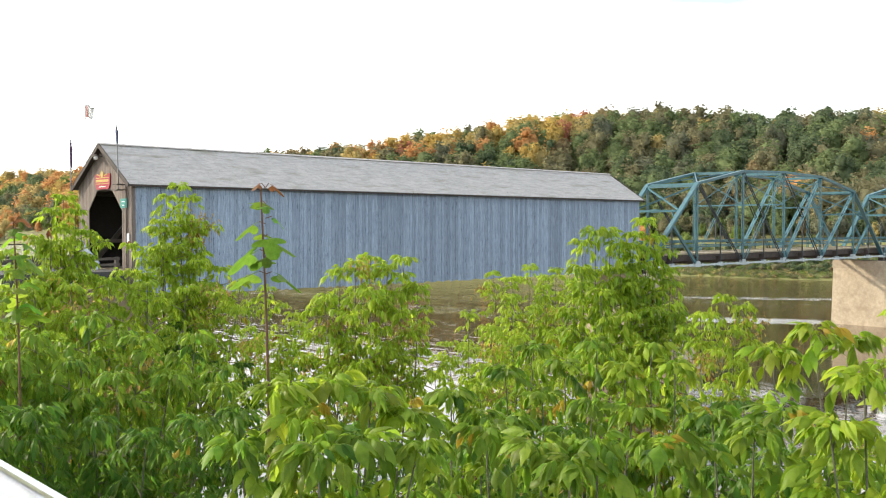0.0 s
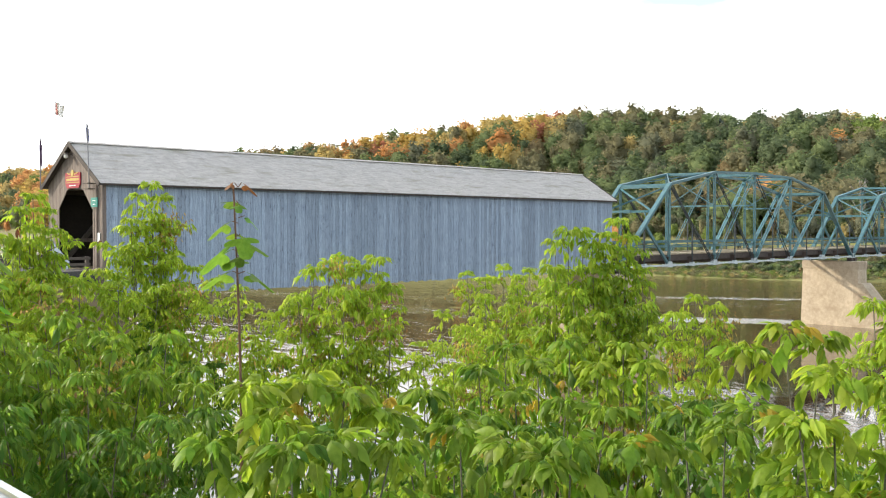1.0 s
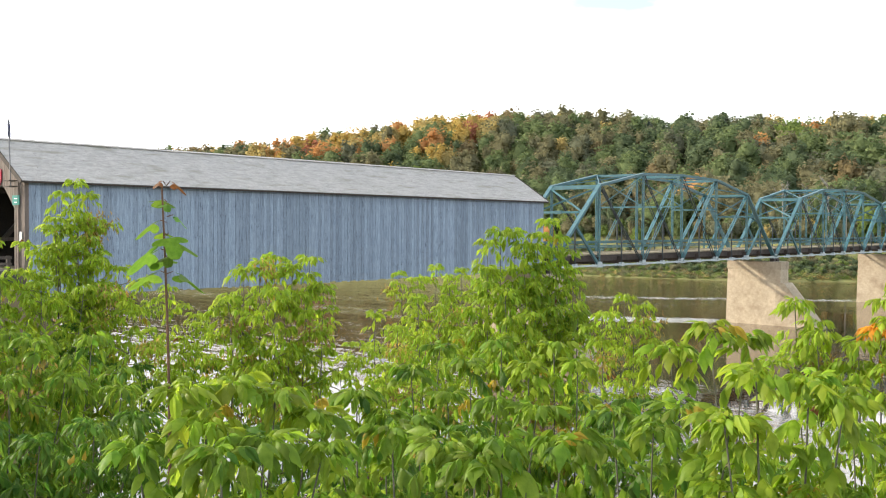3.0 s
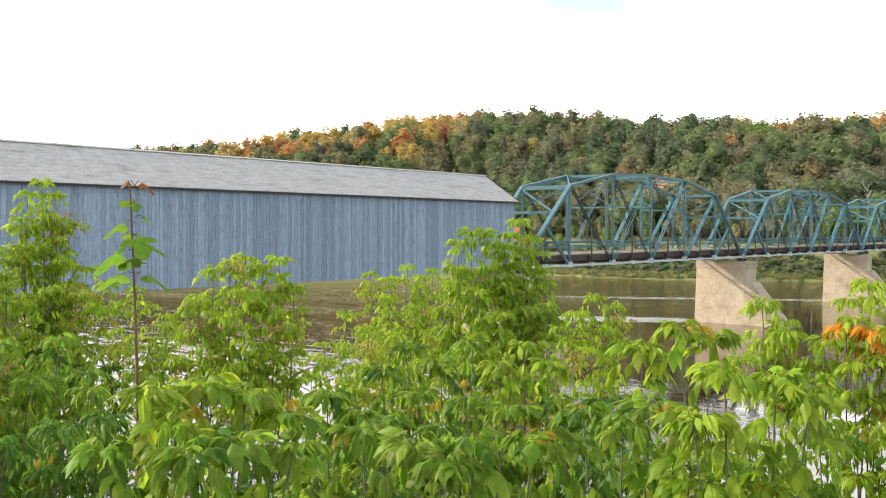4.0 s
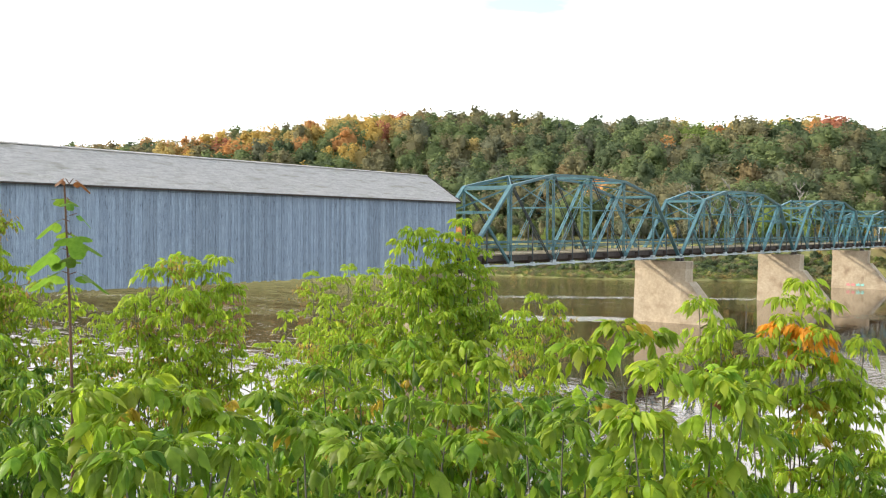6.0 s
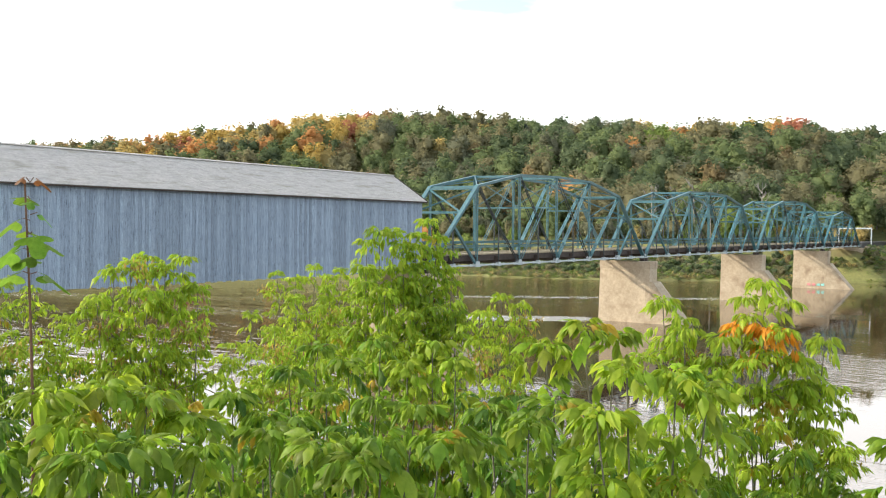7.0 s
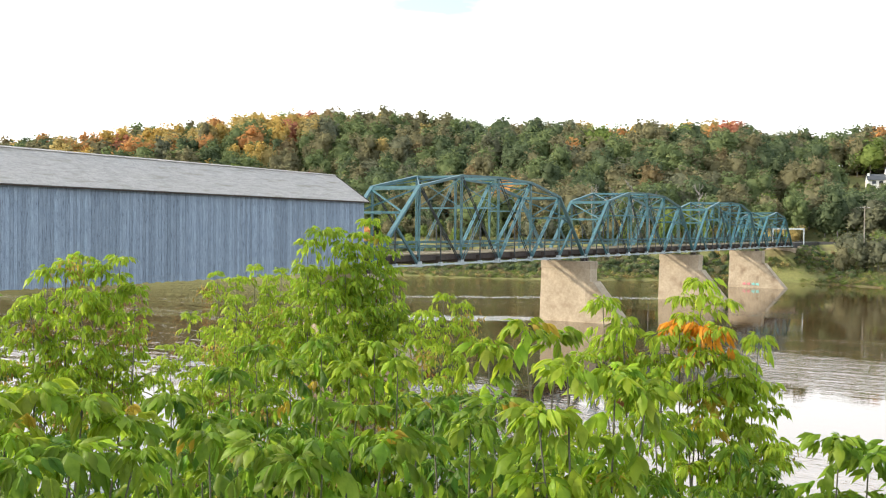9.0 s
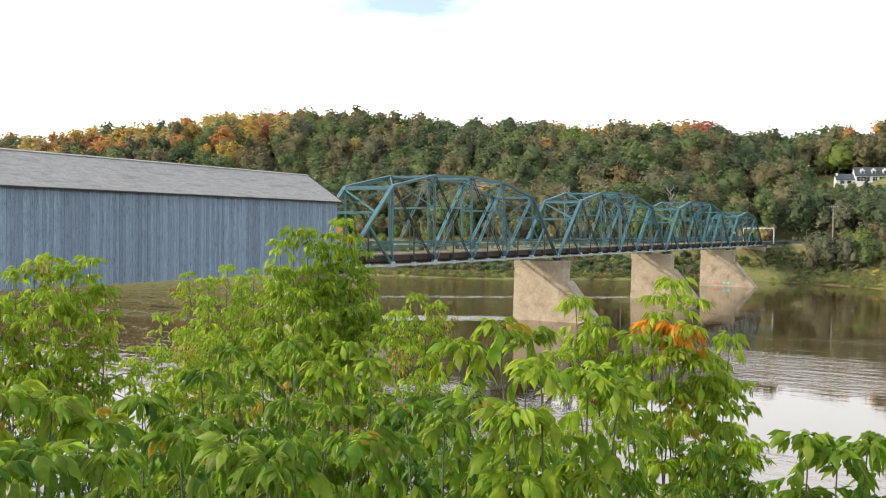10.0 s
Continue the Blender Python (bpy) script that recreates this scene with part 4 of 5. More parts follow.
def build_portal_signs():
    sign = new("portal_sign")
    sign.matrix_basis = BRIDGE
    tagged(sign, "red shield-shaped sign with gold crest and lettering bars", "sign")
    y0, y1, z0, z1 = 2.65, 4.65, EYE + 2.2, EYE + 3.08
    bm = bmesh.new()
    ring = [(y0 + 0.2, z0), (y1 - 0.2, z0), (y1, z0 + 0.25), (y1, z1), (y0, z1), (y0, z0 + 0.25)]
    f = [bm.verts.new((-0.13, y, z)) for y, z in ring]
    b = [bm.verts.new((-0.07, y, z)) for y, z in ring]
    bm.faces.new(f)
    bm.faces.new(b[::-1])
    for k in range(6):
        bm.faces.new((f[k], b[k], b[(k + 1) % 6], f[(k + 1) % 6]))
    bmesh.ops.recalc_face_normals(bm, faces=bm.faces)
    part("panel", bm, RED, sign)
    yc = (y0 + y1) / 2
    part("crest", disc(bmesh.new(), (-0.16, yc, z1 - 0.02), 0.19), GOLD, sign, "gold crest")
    for s in (-1, 1):
        part("scroll", bar(bmesh.new(), (-0.145, yc + s * 0.28, z1 - 0.1), (-0.145, yc + s * 0.72, z1 + 0.0), 0.02, 0.07), GOLD, sign)
    for k, (za, zb, half) in enumerate(((z0 + 0.42, z0 + 0.56, 0.85), (z0 + 0.3, z0 + 0.34, 0.9), (z0 + 0.64, z0 + 0.68, 0.9))):
        part("lettering_bar", box(-0.145, yc - half, za, -0.131, yc + half, zb), GOLD, sign)
    part("lettering_bar", box(-0.145, yc - 0.45, z0 + 0.12, -0.131, yc + 0.45, z0 + 0.17), WHITE, sign)
    plate = new("clearance_sign")
    plate.matrix_basis = BRIDGE
    tagged(plate, "small teal sign plate with white bars on the portal", "sign")
    part("plate", box(-0.16, 0.40, EYE + 1.08, -0.12, 1.2, EYE + 1.60), TEAL, plate)
    part("lettering_bar", box(-0.175, 0.62, EYE + 1.40, -0.161, 0.98, EYE + 1.45), WHITE, plate)
    part("lettering_bar", box(-0.175, 0.66, EYE + 1.20, -0.161, 0.94, EYE + 1.25), WHITE, plate)
    small = new("notice")
    small.matrix_basis = BRIDGE
    tagged(small, "small white notice on the portal post", "sign")
    part("plate", box(-0.12, 0.2, EYE - 0.85, -0.09, 0.62, EYE - 0.35), WHITE, small)
    lamp = new("wall_lamp")
    lamp.matrix_basis = BRIDGE
    tagged(lamp, "round wall lamp under the gable peak", "lamp")
    part("arm", bar(bmesh.new(), (-0.04, 3.85, EYE + 4.1), (-0.4, 3.85, EYE + 4.18), 0.06, 0.06), DARKWOOD, lamp)
    bm = bmesh.new()
    bmesh.ops.create_uvsphere(bm, u_segments=14, v_segments=8, radius=0.13, matrix=Matrix.Translation((-0.42, 3.85, EYE + 4.02)))
    part("globe", bm, WHITE, lamp, smooth=True)
    bm = bmesh.new()
    bmesh.ops.create_cone(bm, cap_ends=True, segments=14, radius1=0.17, radius2=0.06, depth=0.12, matrix=Matrix.Translation((-0.42, 3.85, EYE + 4.17)))
    part("hood", bm, DARKWOOD, lamp)


build_portal_signs()


def build_flag(name, label, foot, height, cloth, size, lean, hang, stripe=None, pole_material=None, thick=0.05):
    """A pole with a cloth that hangs in folds from its head."""
    ob = new(name)
    ob.matrix_basis = BRIDGE @ Matrix.Translation(foot)
    tagged(ob, label, "flag")
    head = Vector((0, lean, height))
    part("pole", bar(bmesh.new(), (0, 0, 0), head, thick, thick), pole_material or DARKWOOD, ob)
    w, h = size
    for k, m in enumerate((cloth, stripe) if stripe else (cloth,)):
        bm = bmesh.new()
        cols, rows = 9, 7
        grid = []
        for j in range(rows):
            row = []
            for i in range(cols):
                f = i / (cols - 1)
                if stripe:
                    f = f * 0.34 if k else 0.34 + f * 0.66
                g = j / (rows - 1)
                fold = 0.07 * math.sin(f * 14 + g * 2) * (0.3 + f)
                p = head * 0.985 - head.normalized() * g * h + Vector((fold, -w * f * (1 - hang), -w * f * hang * 1.1 - 0.05 * math.sin(f * 9)))
                row.append(bm.verts.new(p))
            grid.append(row)
        for a, b in zip(grid, grid[1:]):
            for i in range(cols - 1):
                bm.faces.new((a[i], b[i], b[i + 1], a[i + 1]))
        bmesh.ops.solidify(bm, geom=bm.faces[:], thickness=0.008)
        part("cloth", bm, m, ob, smooth=True)
    return ob


POLE = surface("grey_pole", (0.10, 0.10, 0.105), (0.20, 0.20, 0.21), 3.0, 0.4, 0.0)
build_flag("flag_pole", "furled yellow and purple flag on a short eave pole", (-0.5, 7.35, EYE + 2.2), 3.1, DARKCLOTH, (0.4, 1.3), 0.0, 0.8, YELLOWCLOTH, POLE, 0.05)
build_flag("flag_pole", "blue and white furled flag on a pole at the gable", (-0.4, 0.85, EYE + 2.0), 3.7, BLUECLOTH, (0.22, 0.75), 0.25, 0.85, WHITE, POLE, 0.05)
build_flag("tall_flag_pole", "tall white pole with a red and white flag flying", (3.0, 13.6, 9.0), 11.8, WHITE, (1.5, 0.8), 0.0, 0.2, PALERED, WHITE, 0.045)
ob = new("flag_bracket")
ob.matrix_basis = BRIDGE
tagged(ob, "black iron bracket holding a flag pole", "bracket")
for z in (EYE + 2.05, EYE + 2.35):
    part("strap", box(-0.62, 0.55, z, -0.05, 0.6, z + 0.05), DARKWOOD, ob)
    part("strap", box(-0.62, 1.15, z, -0.05, 1.2, z + 0.05), DARKWOOD, ob)
    part("strap", box(-0.62, 0.55, z, -0.57, 1.2, z + 0.05), DARKWOOD, ob)
part("upright", box(-0.16, 0.50, EYE - 2.3, -0.08, 0.58, EYE + 2.4), GABLE, ob)

# ---------------------------------------------------------------- far bank: gantry, pole, house, rocks


def build_gantry():
    ob = new("height_gantry")
    ob.matrix_basis = BRIDGE @ pose(JOINTS[4] + 9.0, 0, EYE - 2.7)
    tagged(ob, "pale turquoise height-limit gantry over the road", "gantry")
    for y in (-1.3, 6.6):
        part("post", box(-0.13, y - 0.13, -1.0, 0.13, y + 0.13, 3.9), PALESTEEL, ob)
    part("beam", box(-0.15, -1.1, 3.5, 0.15, 6.4, 3.85), PALESTEEL, ob)


build_gantry()


def build_utility_pole():
    p = spot(39.85, 268)
    ob = new("utility_pole")
    ob.matrix_basis = pose(p.x, p.y, p.z, 0, 0, -20)
    tagged(ob, "weathered wooden utility pole with cross-arm", "utility pole")
    h = EYE + 268 * math.tan(radians(1.5)) - p.z
    bm = bmesh.new()
    bmesh.ops.create_cone(bm, cap_ends=True, segments=10, radius1=0.19, radius2=0.12, depth=h + 0.6, matrix=Matrix.Translation((0, 0, (h - 0.6) / 2)))
    part("pole", bm, surface("pole_wood", (0.20, 0.18, 0.15), (0.36, 0.33, 0.28), 3.0), ob)
    part("cross_arm", box(-1.2, -0.07, h - 0.65, 1.2, 0.07, h - 0.48), GABLE, ob)
    for x in (-1.05, -0.5, 0.5, 1.05):
        part("insulator", box(x - 0.06, -0.06, h - 0.48, x + 0.06, 0.06, h - 0.26), WHITE, ob)


build_utility_pole()


def build_house():
    p = spot(41.9, 371)
    base = EYE + 371 * math.tan(radians(2.75))
    ob = new("white_house")
    ob.matrix_basis = pose(p.x, p.y, base, 0, 0, -30) @ Matrix.Diagonal((0.84, 0.84, 0.84, 1))      # front faces the river
    tagged(ob, "white clapboard house with dark roof and three dormers", "house")
    W, D, H, R = 15.0, 8.0, 3.0, 6.4

    def gabled(bm, x0, x1, y0, y1, z0, z1):
        yc = (y0 + y1) / 2
        v = [bm.verts.new(q) for x in (x0, x1) for q in ((x, y0, z0), (x, y1, z0), (x, yc, z1))]
        for f in ((0, 1, 2), (3, 5, 4), (0, 2, 5, 3), (1, 4, 5, 2), (0, 3, 4, 1)):
            bm.faces.new([v[i] for i in f])
        bmesh.ops.recalc_face_normals(bm, faces=bm.faces)
        return bm
    part("wall", box(-W / 2, 0, -3.0, W / 2, D, H), WHITE, ob)
    part("gable_wall", gabled(bmesh.new(), -W / 2, W / 2, 0.05, D - 0.05, H, R - 0.1), WHITE, ob)
    for s in (0, 1):
        y = -0.5 if s == 0 else D + 0.5
        part("roof", bar(bmesh.new(), (0, y, H - 0.35), (0, D / 2, R + 0.05), W + 0.5, 0.16), SLATE, ob)
    for k in range(3):
        x = -4.6 + k * 4.4
        dormer = part("dormer", box(x - 0.85, 0.7, H + 0.3, x + 0.85, 3.4, H + 1.9), WHITE, ob)
        bm = bmesh.new()
        v = [bm.verts.new(q) for y in (0.5, 3.6) for q in ((x - 1.1, y, H + 1.85), (x + 1.1, y, H + 1.85), (x, y, H + 2.9))]
        for f in ((0, 1, 2), (3, 5, 4), (0, 2, 5, 3), (1, 4, 5, 2), (0, 3, 4, 1)):
            bm.faces.new([v[i] for i in f])
        bmesh.ops.recalc_face_normals(bm, faces=bm.faces)
        part("dormer_roof", bm, WHITE, dormer)
        part("window", box(x - 0.4, 0.66, H + 0.65, x + 0.4, 0.69, H + 1.6), PANE, dormer)
    for x, w in ((-5.6, 1.3), (-3.0, 1.1), (0.2, 0.9), (3.0, 1.1), (5.6, 1.2)):
        win = part("window", box(x - w, -0.05, 0.5, x + w, -0.02, 2.2), PANE, ob)
        part("frame", box(x - 0.06, -0.09, 0.4, x + 0.06, -0.051, 2.3), WHITE, win)
        part("frame", box(x - w, -0.09, 1.35, x + w, -0.051, 1.43), WHITE, win)
    wing = new("house_garage")
    wing.matrix_basis = ob.matrix_basis @ Matrix.Translation((-W / 2 - 3.7, 1.5, -0.9))
    tagged(wing, "low white garage with dark roof beside the house", "garage")
    part("wall", box(-3.5, 0, -2.5, 3.6, 6.5, 2.2), WHITE, wing)
    for s in (0, 1):
        y = -0.5 if s == 0 else 7.0
        part("roof", bar(bmesh.new(), (0, y, 1.95), (0, 3.25, 4.6), 7.6, 0.16), SLATE, wing)
    part("gable_wall", gabled(bmesh.new(), -3.5, 3.6, 0.05, 6.45, 2.2, 4.4), WHITE, wing)
    for x in (-1.2, 1.6):
        part("window", box(x - 0.8, -0.05, 0.4, x + 0.8, -0.02, 1.7), PANE, wing)
    part("chimney", box(-3.4, 2.0, 2.0, -2.6, 2.8, 5.0), WHITE, wing)


build_house()
graffiti = new("graffiti")
graffiti.matrix_basis = BRIDGE @ pose(JOINTS[3], 0, 0)
tagged(graffiti, "faded pink and turquoise spray-paint marks on a pier", "graffiti")
PINK = surface("spray_pink", (0.55, 0.18, 0.20), (0.66, 0.30, 0.30), 3.0)
AQUA = surface("spray_aqua", (0.18, 0.50, 0.48), (0.30, 0.60, 0.56), 3.0)
for y, m in ((2.2, PINK), (1.2, PINK), (0.2, AQUA), (-0.7, AQUA)):
    part("mark", bar(bmesh.new(), (-1.47, y - 0.35, 0.75), (-1.46, y + 0.35, 0.85), 0.02, 0.45), m, graffiti)
    part("mark", bar(bmesh.new(), (-1.475, y - 0.2, 1.15), (-1.465, y + 0.3, 0.75), 0.02, 0.16), m, graffiti)

# ---------------------------------------------------------------- near foliage


def leaf_tone(name, dark, light, single, through=0.64, vary=0.28, swing=0.018):
    """Leaf material; single: for leaves that are objects of their own."""
    m = leafy(name, dark, light, through, vary, 0.45, 0)
    m.node_tree.nodes["Principled BSDF"].inputs["Specular IOR Level"].default_value = 0.3
    t = m.node_tree
    rnd = [link.from_socket for link in t.links if link.from_socket.name == "Random Per Island"][0]
    level = [n for n in t.nodes if n.bl_idname == "ShaderNodeHueSaturation"][0]
    spin = wire(t, "ShaderNodeMath", i1=9.7)
    spin.operation = "MULTIPLY"
    t.links.new(rnd, spin.inputs[0])
    part_of = wire(t, "ShaderNodeMath", i0=(spin, 0))
    part_of.operation = "FRACT"
    hue = wire(t, "ShaderNodeMapRange", Value=(part_of, 0))
    hue.inputs["To Min"].default_value, hue.inputs["To Max"].default_value = 0.5 - swing, 0.5 + swing
    t.links.new(hue.outputs["Result"], level.inputs["Hue"])
    if single:
        t = m.node_tree
        for link in list(t.links):
            if link.from_socket.name == "Random Per Island":
                to = link.to_socket
                info = t.nodes.new("ShaderNodeObjectInfo")
                t.links.new(info.outputs["Random"], to)
    return m


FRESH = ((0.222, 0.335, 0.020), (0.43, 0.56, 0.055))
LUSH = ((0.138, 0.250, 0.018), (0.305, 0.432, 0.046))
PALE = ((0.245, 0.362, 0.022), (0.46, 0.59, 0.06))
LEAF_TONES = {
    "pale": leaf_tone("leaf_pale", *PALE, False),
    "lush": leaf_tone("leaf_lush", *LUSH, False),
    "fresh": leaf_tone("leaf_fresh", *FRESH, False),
    "deep": leaf_tone("leaf_deep", (0.078, 0.175, 0.018), (0.175, 0.31, 0.040), False),
    "orange": leaf_tone("leaf_orange", (0.62, 0.25, 0.02), (0.85, 0.43, 0.045), False, vary=0.15, swing=0.004),
    "yellow": leaf_tone("leaf_yellow", (0.38, 0.30, 0.03), (0.58, 0.46, 0.06), False, vary=0.15),
    "withered": leaf_tone("leaf_withered", (0.14, 0.05, 0.02), (0.30, 0.14, 0.05), False, vary=0.2),
}
SINGLE_TONES = {
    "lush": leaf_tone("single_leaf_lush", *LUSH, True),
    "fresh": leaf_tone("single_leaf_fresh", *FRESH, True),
    "deep": leaf_tone("single_leaf_deep", (0.078, 0.175, 0.018), (0.175, 0.31, 0.040), True),
    "orange": LEAF_TONES["orange"], "yellow": LEAF_TONES["yellow"], "withered": LEAF_TONES["withered"],
}
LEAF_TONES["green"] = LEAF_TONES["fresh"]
STEM = surface("grey_stem", (0.075, 0.075, 0.05), (0.17, 0.16, 0.12), 20.0, 0.7, 0.1)
RED_STEM = surface("red_stem", (0.07, 0.035, 0.02), (0.16, 0.08, 0.04), 20.0, 0.7, 0.1)
SEEDS = [leaf_tone("seed_ochre", (0.28, 0.20, 0.04), (0.50, 0.40, 0.09), False), leaf_tone("seed_brown", (0.24, 0.17, 0.05), (0.42, 0.31, 0.10), False)]
TWIG = surface("green_twig", (0.12, 0.13, 0.04), (0.24, 0.22, 0.09), 20.0, 0.7, 0.1)


def leaflet(gen, base, yaw, pitch, length, width, droop, fine):
    """One pointed, coarsely toothed leaflet folded along its rib and bowed down: corner and face arrays."""
    if fine:
        ts, half = np.array([0, 0.14, 0.30, 0.42, 0.56, 0.72, 1.0]), width * np.array([0, 0.66, 0.98, 0.94, 0.90, 0.52, 0])
    else:
        ts, half = np.array([0, 0.44, 1.0]), width * np.array([0, 1.0, 0])
    p = np.array(base, float)
    a, fold = pitch, gen.uniform(0.1, 0.5)
    d0 = np.array([math.cos(yaw), math.sin(yaw), 0])
    side = np.array([-math.sin(yaw), math.cos(yaw), 0])
    twist = gen.uniform(-0.45, 0.45)
    pts, last, n = [p], 0.0, len(ts)
    for t, h in zip(ts[1:], half[1:]):
        p = p + (d0 * math.cos(a) + np.array([0, 0, math.sin(a)])) * (t - last) * length
        last = t
        if t == 1.0:
            pts.append(p)
            break
        up = -d0 * math.sin(a) + np.array([0, 0, math.cos(a)])
        s = side * math.cos(twist) + up * math.sin(twist)
        nrm = -side * math.sin(twist) + up * math.cos(twist)
        pts += [p - s * h * gen.uniform(0.85, 1.15) - nrm * h * fold, p, p + s * h * gen.uniform(0.85, 1.15) - nrm * h * fold]
        a = max(-1.5, a - droop / (n - 2))
    tip = len(pts) - 1
    faces = [(0, 2, 1, 1), (0, 3, 2, 2)]
    for k in range(n - 3):
        b = 1 + 3 * k
        faces += [(b, b + 1, b + 4, b + 3), (b + 1, b + 2, b + 5, b + 4)]
    faces += [(tip - 3, tip - 2, tip, tip), (tip - 2, tip - 1, tip, tip)]
    return np.array(pts), np.array(faces)


def compound_leaf(gen, hang, fine):
    """A box-elder leaf about 1 long: a stalk that arches outwards and over, with five or seven hanging leaflets."""
    vs, fs, n = [], [], 0

    def add(v, f):
        nonlocal n
        vs.append(v)
        fs.append(f + n)
        n += len(v)
    reach = gen.uniform(0.50, 0.62)
    rib, a, p = [], 0.42, np.zeros(3)
    for k in range(6):
        rib.append(p.copy())
        p = p + np.array([math.cos(a), 0, math.sin(a)]) * reach / 5
        a -= gen.uniform(0.20, 0.32)
    for p0, p1 in ((rib[0], rib[2]), (rib[2], rib[5])):
        w = 0.007
        add(np.array([p0 + (0, w, 0), p0 - (0, w, 0), p1 - (0, w, 0), p1 + (0, w, 0)]), np.array([[0, 1, 2, 3]]))
    spots = (5, 4, 2) if not fine or gen.uniform() < 0.45 else (4, 3)
    slim = 0.170 if fine else 0.130
    for k, q in enumerate(spots):
        for s in (-1, 1):
            length = gen.uniform(0.38, 0.52) * (1 - 0.07 * k)
            add(*leaflet(gen, rib[q], s * gen.uniform(0.55, 1.25), gen.uniform(-0.45, 0.05) - hang * (0.85 if fine else 0.95), length, slim * length * gen.uniform(0.85, 1.2), gen.uniform(0.5, 1.3), fine))
    length = gen.uniform(0.46, 0.58)
    add(*leaflet(gen, rib[-1], gen.uniform(-0.2, 0.2), -0.45 - hang * 0.75, length, slim * length * gen.uniform(1.0, 1.3), gen.uniform(0.4, 0.9), fine))
    return np.concatenate(vs), np.concatenate(fs)


lg = np.random.default_rng(5)
LEAVES = [compound_leaf(lg, h, True) for h in (0.3, 0.5, 0.7, 0.9, 1.1, 0.4, 0.6, 0.8, 1.0, 1.2)]
FAR_LEAVES = [compound_leaf(lg, h, False) for h in (0.4, 0.6, 0.8, 1.0, 1.2, 0.5, 0.7, 0.9, 1.1, 1.3)]
LEAF_MESHES = {}


def trimmed(faces):
    return [q[:3] if q[2] == q[3] else q for q in np.asarray(faces).tolist()]


def leaf_mesh(k, tone):
    if (k, tone) not in LEAF_MESHES:
        me = bpy.data.meshes.new("leaf")
        me.from_pydata(LEAVES[k][0].tolist(), [], trimmed(LEAVES[k][1]))
        me.materials.append(SINGLE_TONES[tone])
        me.shade_smooth()
        LEAF_MESHES[k, tone] = me
    return LEAF_MESHES[k, tone]


def tube(points, r0, r1, sides=5):
    """A tapering stem through points: corner and face arrays."""
    pts = np.asarray(points, float)
    n = len(pts)
    v, f = [], []
    for i, p in enumerate(pts):
        d = pts[min(i + 1, n - 1)] - pts[max(i - 1, 0)]
        d /= np.linalg.norm(d) + 1e-9
        s = np.cross(d, (0.3, 0.9, 0.1))
        s /= np.linalg.norm(s)
        u = np.cross(d, s)
        r = r0 + (r1 - r0) * i / (n - 1)
        for k in range(sides):
            a = 2 * math.pi * k / sides
            v.append(p + (s * math.cos(a) + u * math.sin(a)) * r)
    for i in range(n - 1):
        for k in range(sides):
            f.append((i * sides + k, i * sides + (k + 1) % sides, (i + 1) * sides + (k + 1) % sides, (i + 1) * sides + k))
    return np.array(v), np.array(f)


def turned(yaw, pitch, roll, size, at):
    return Matrix.Translation(at) @ Euler((roll, -pitch, yaw), "XYZ").to_matrix().to_4x4() @ Matrix.Diagonal((size, size, size, 1))


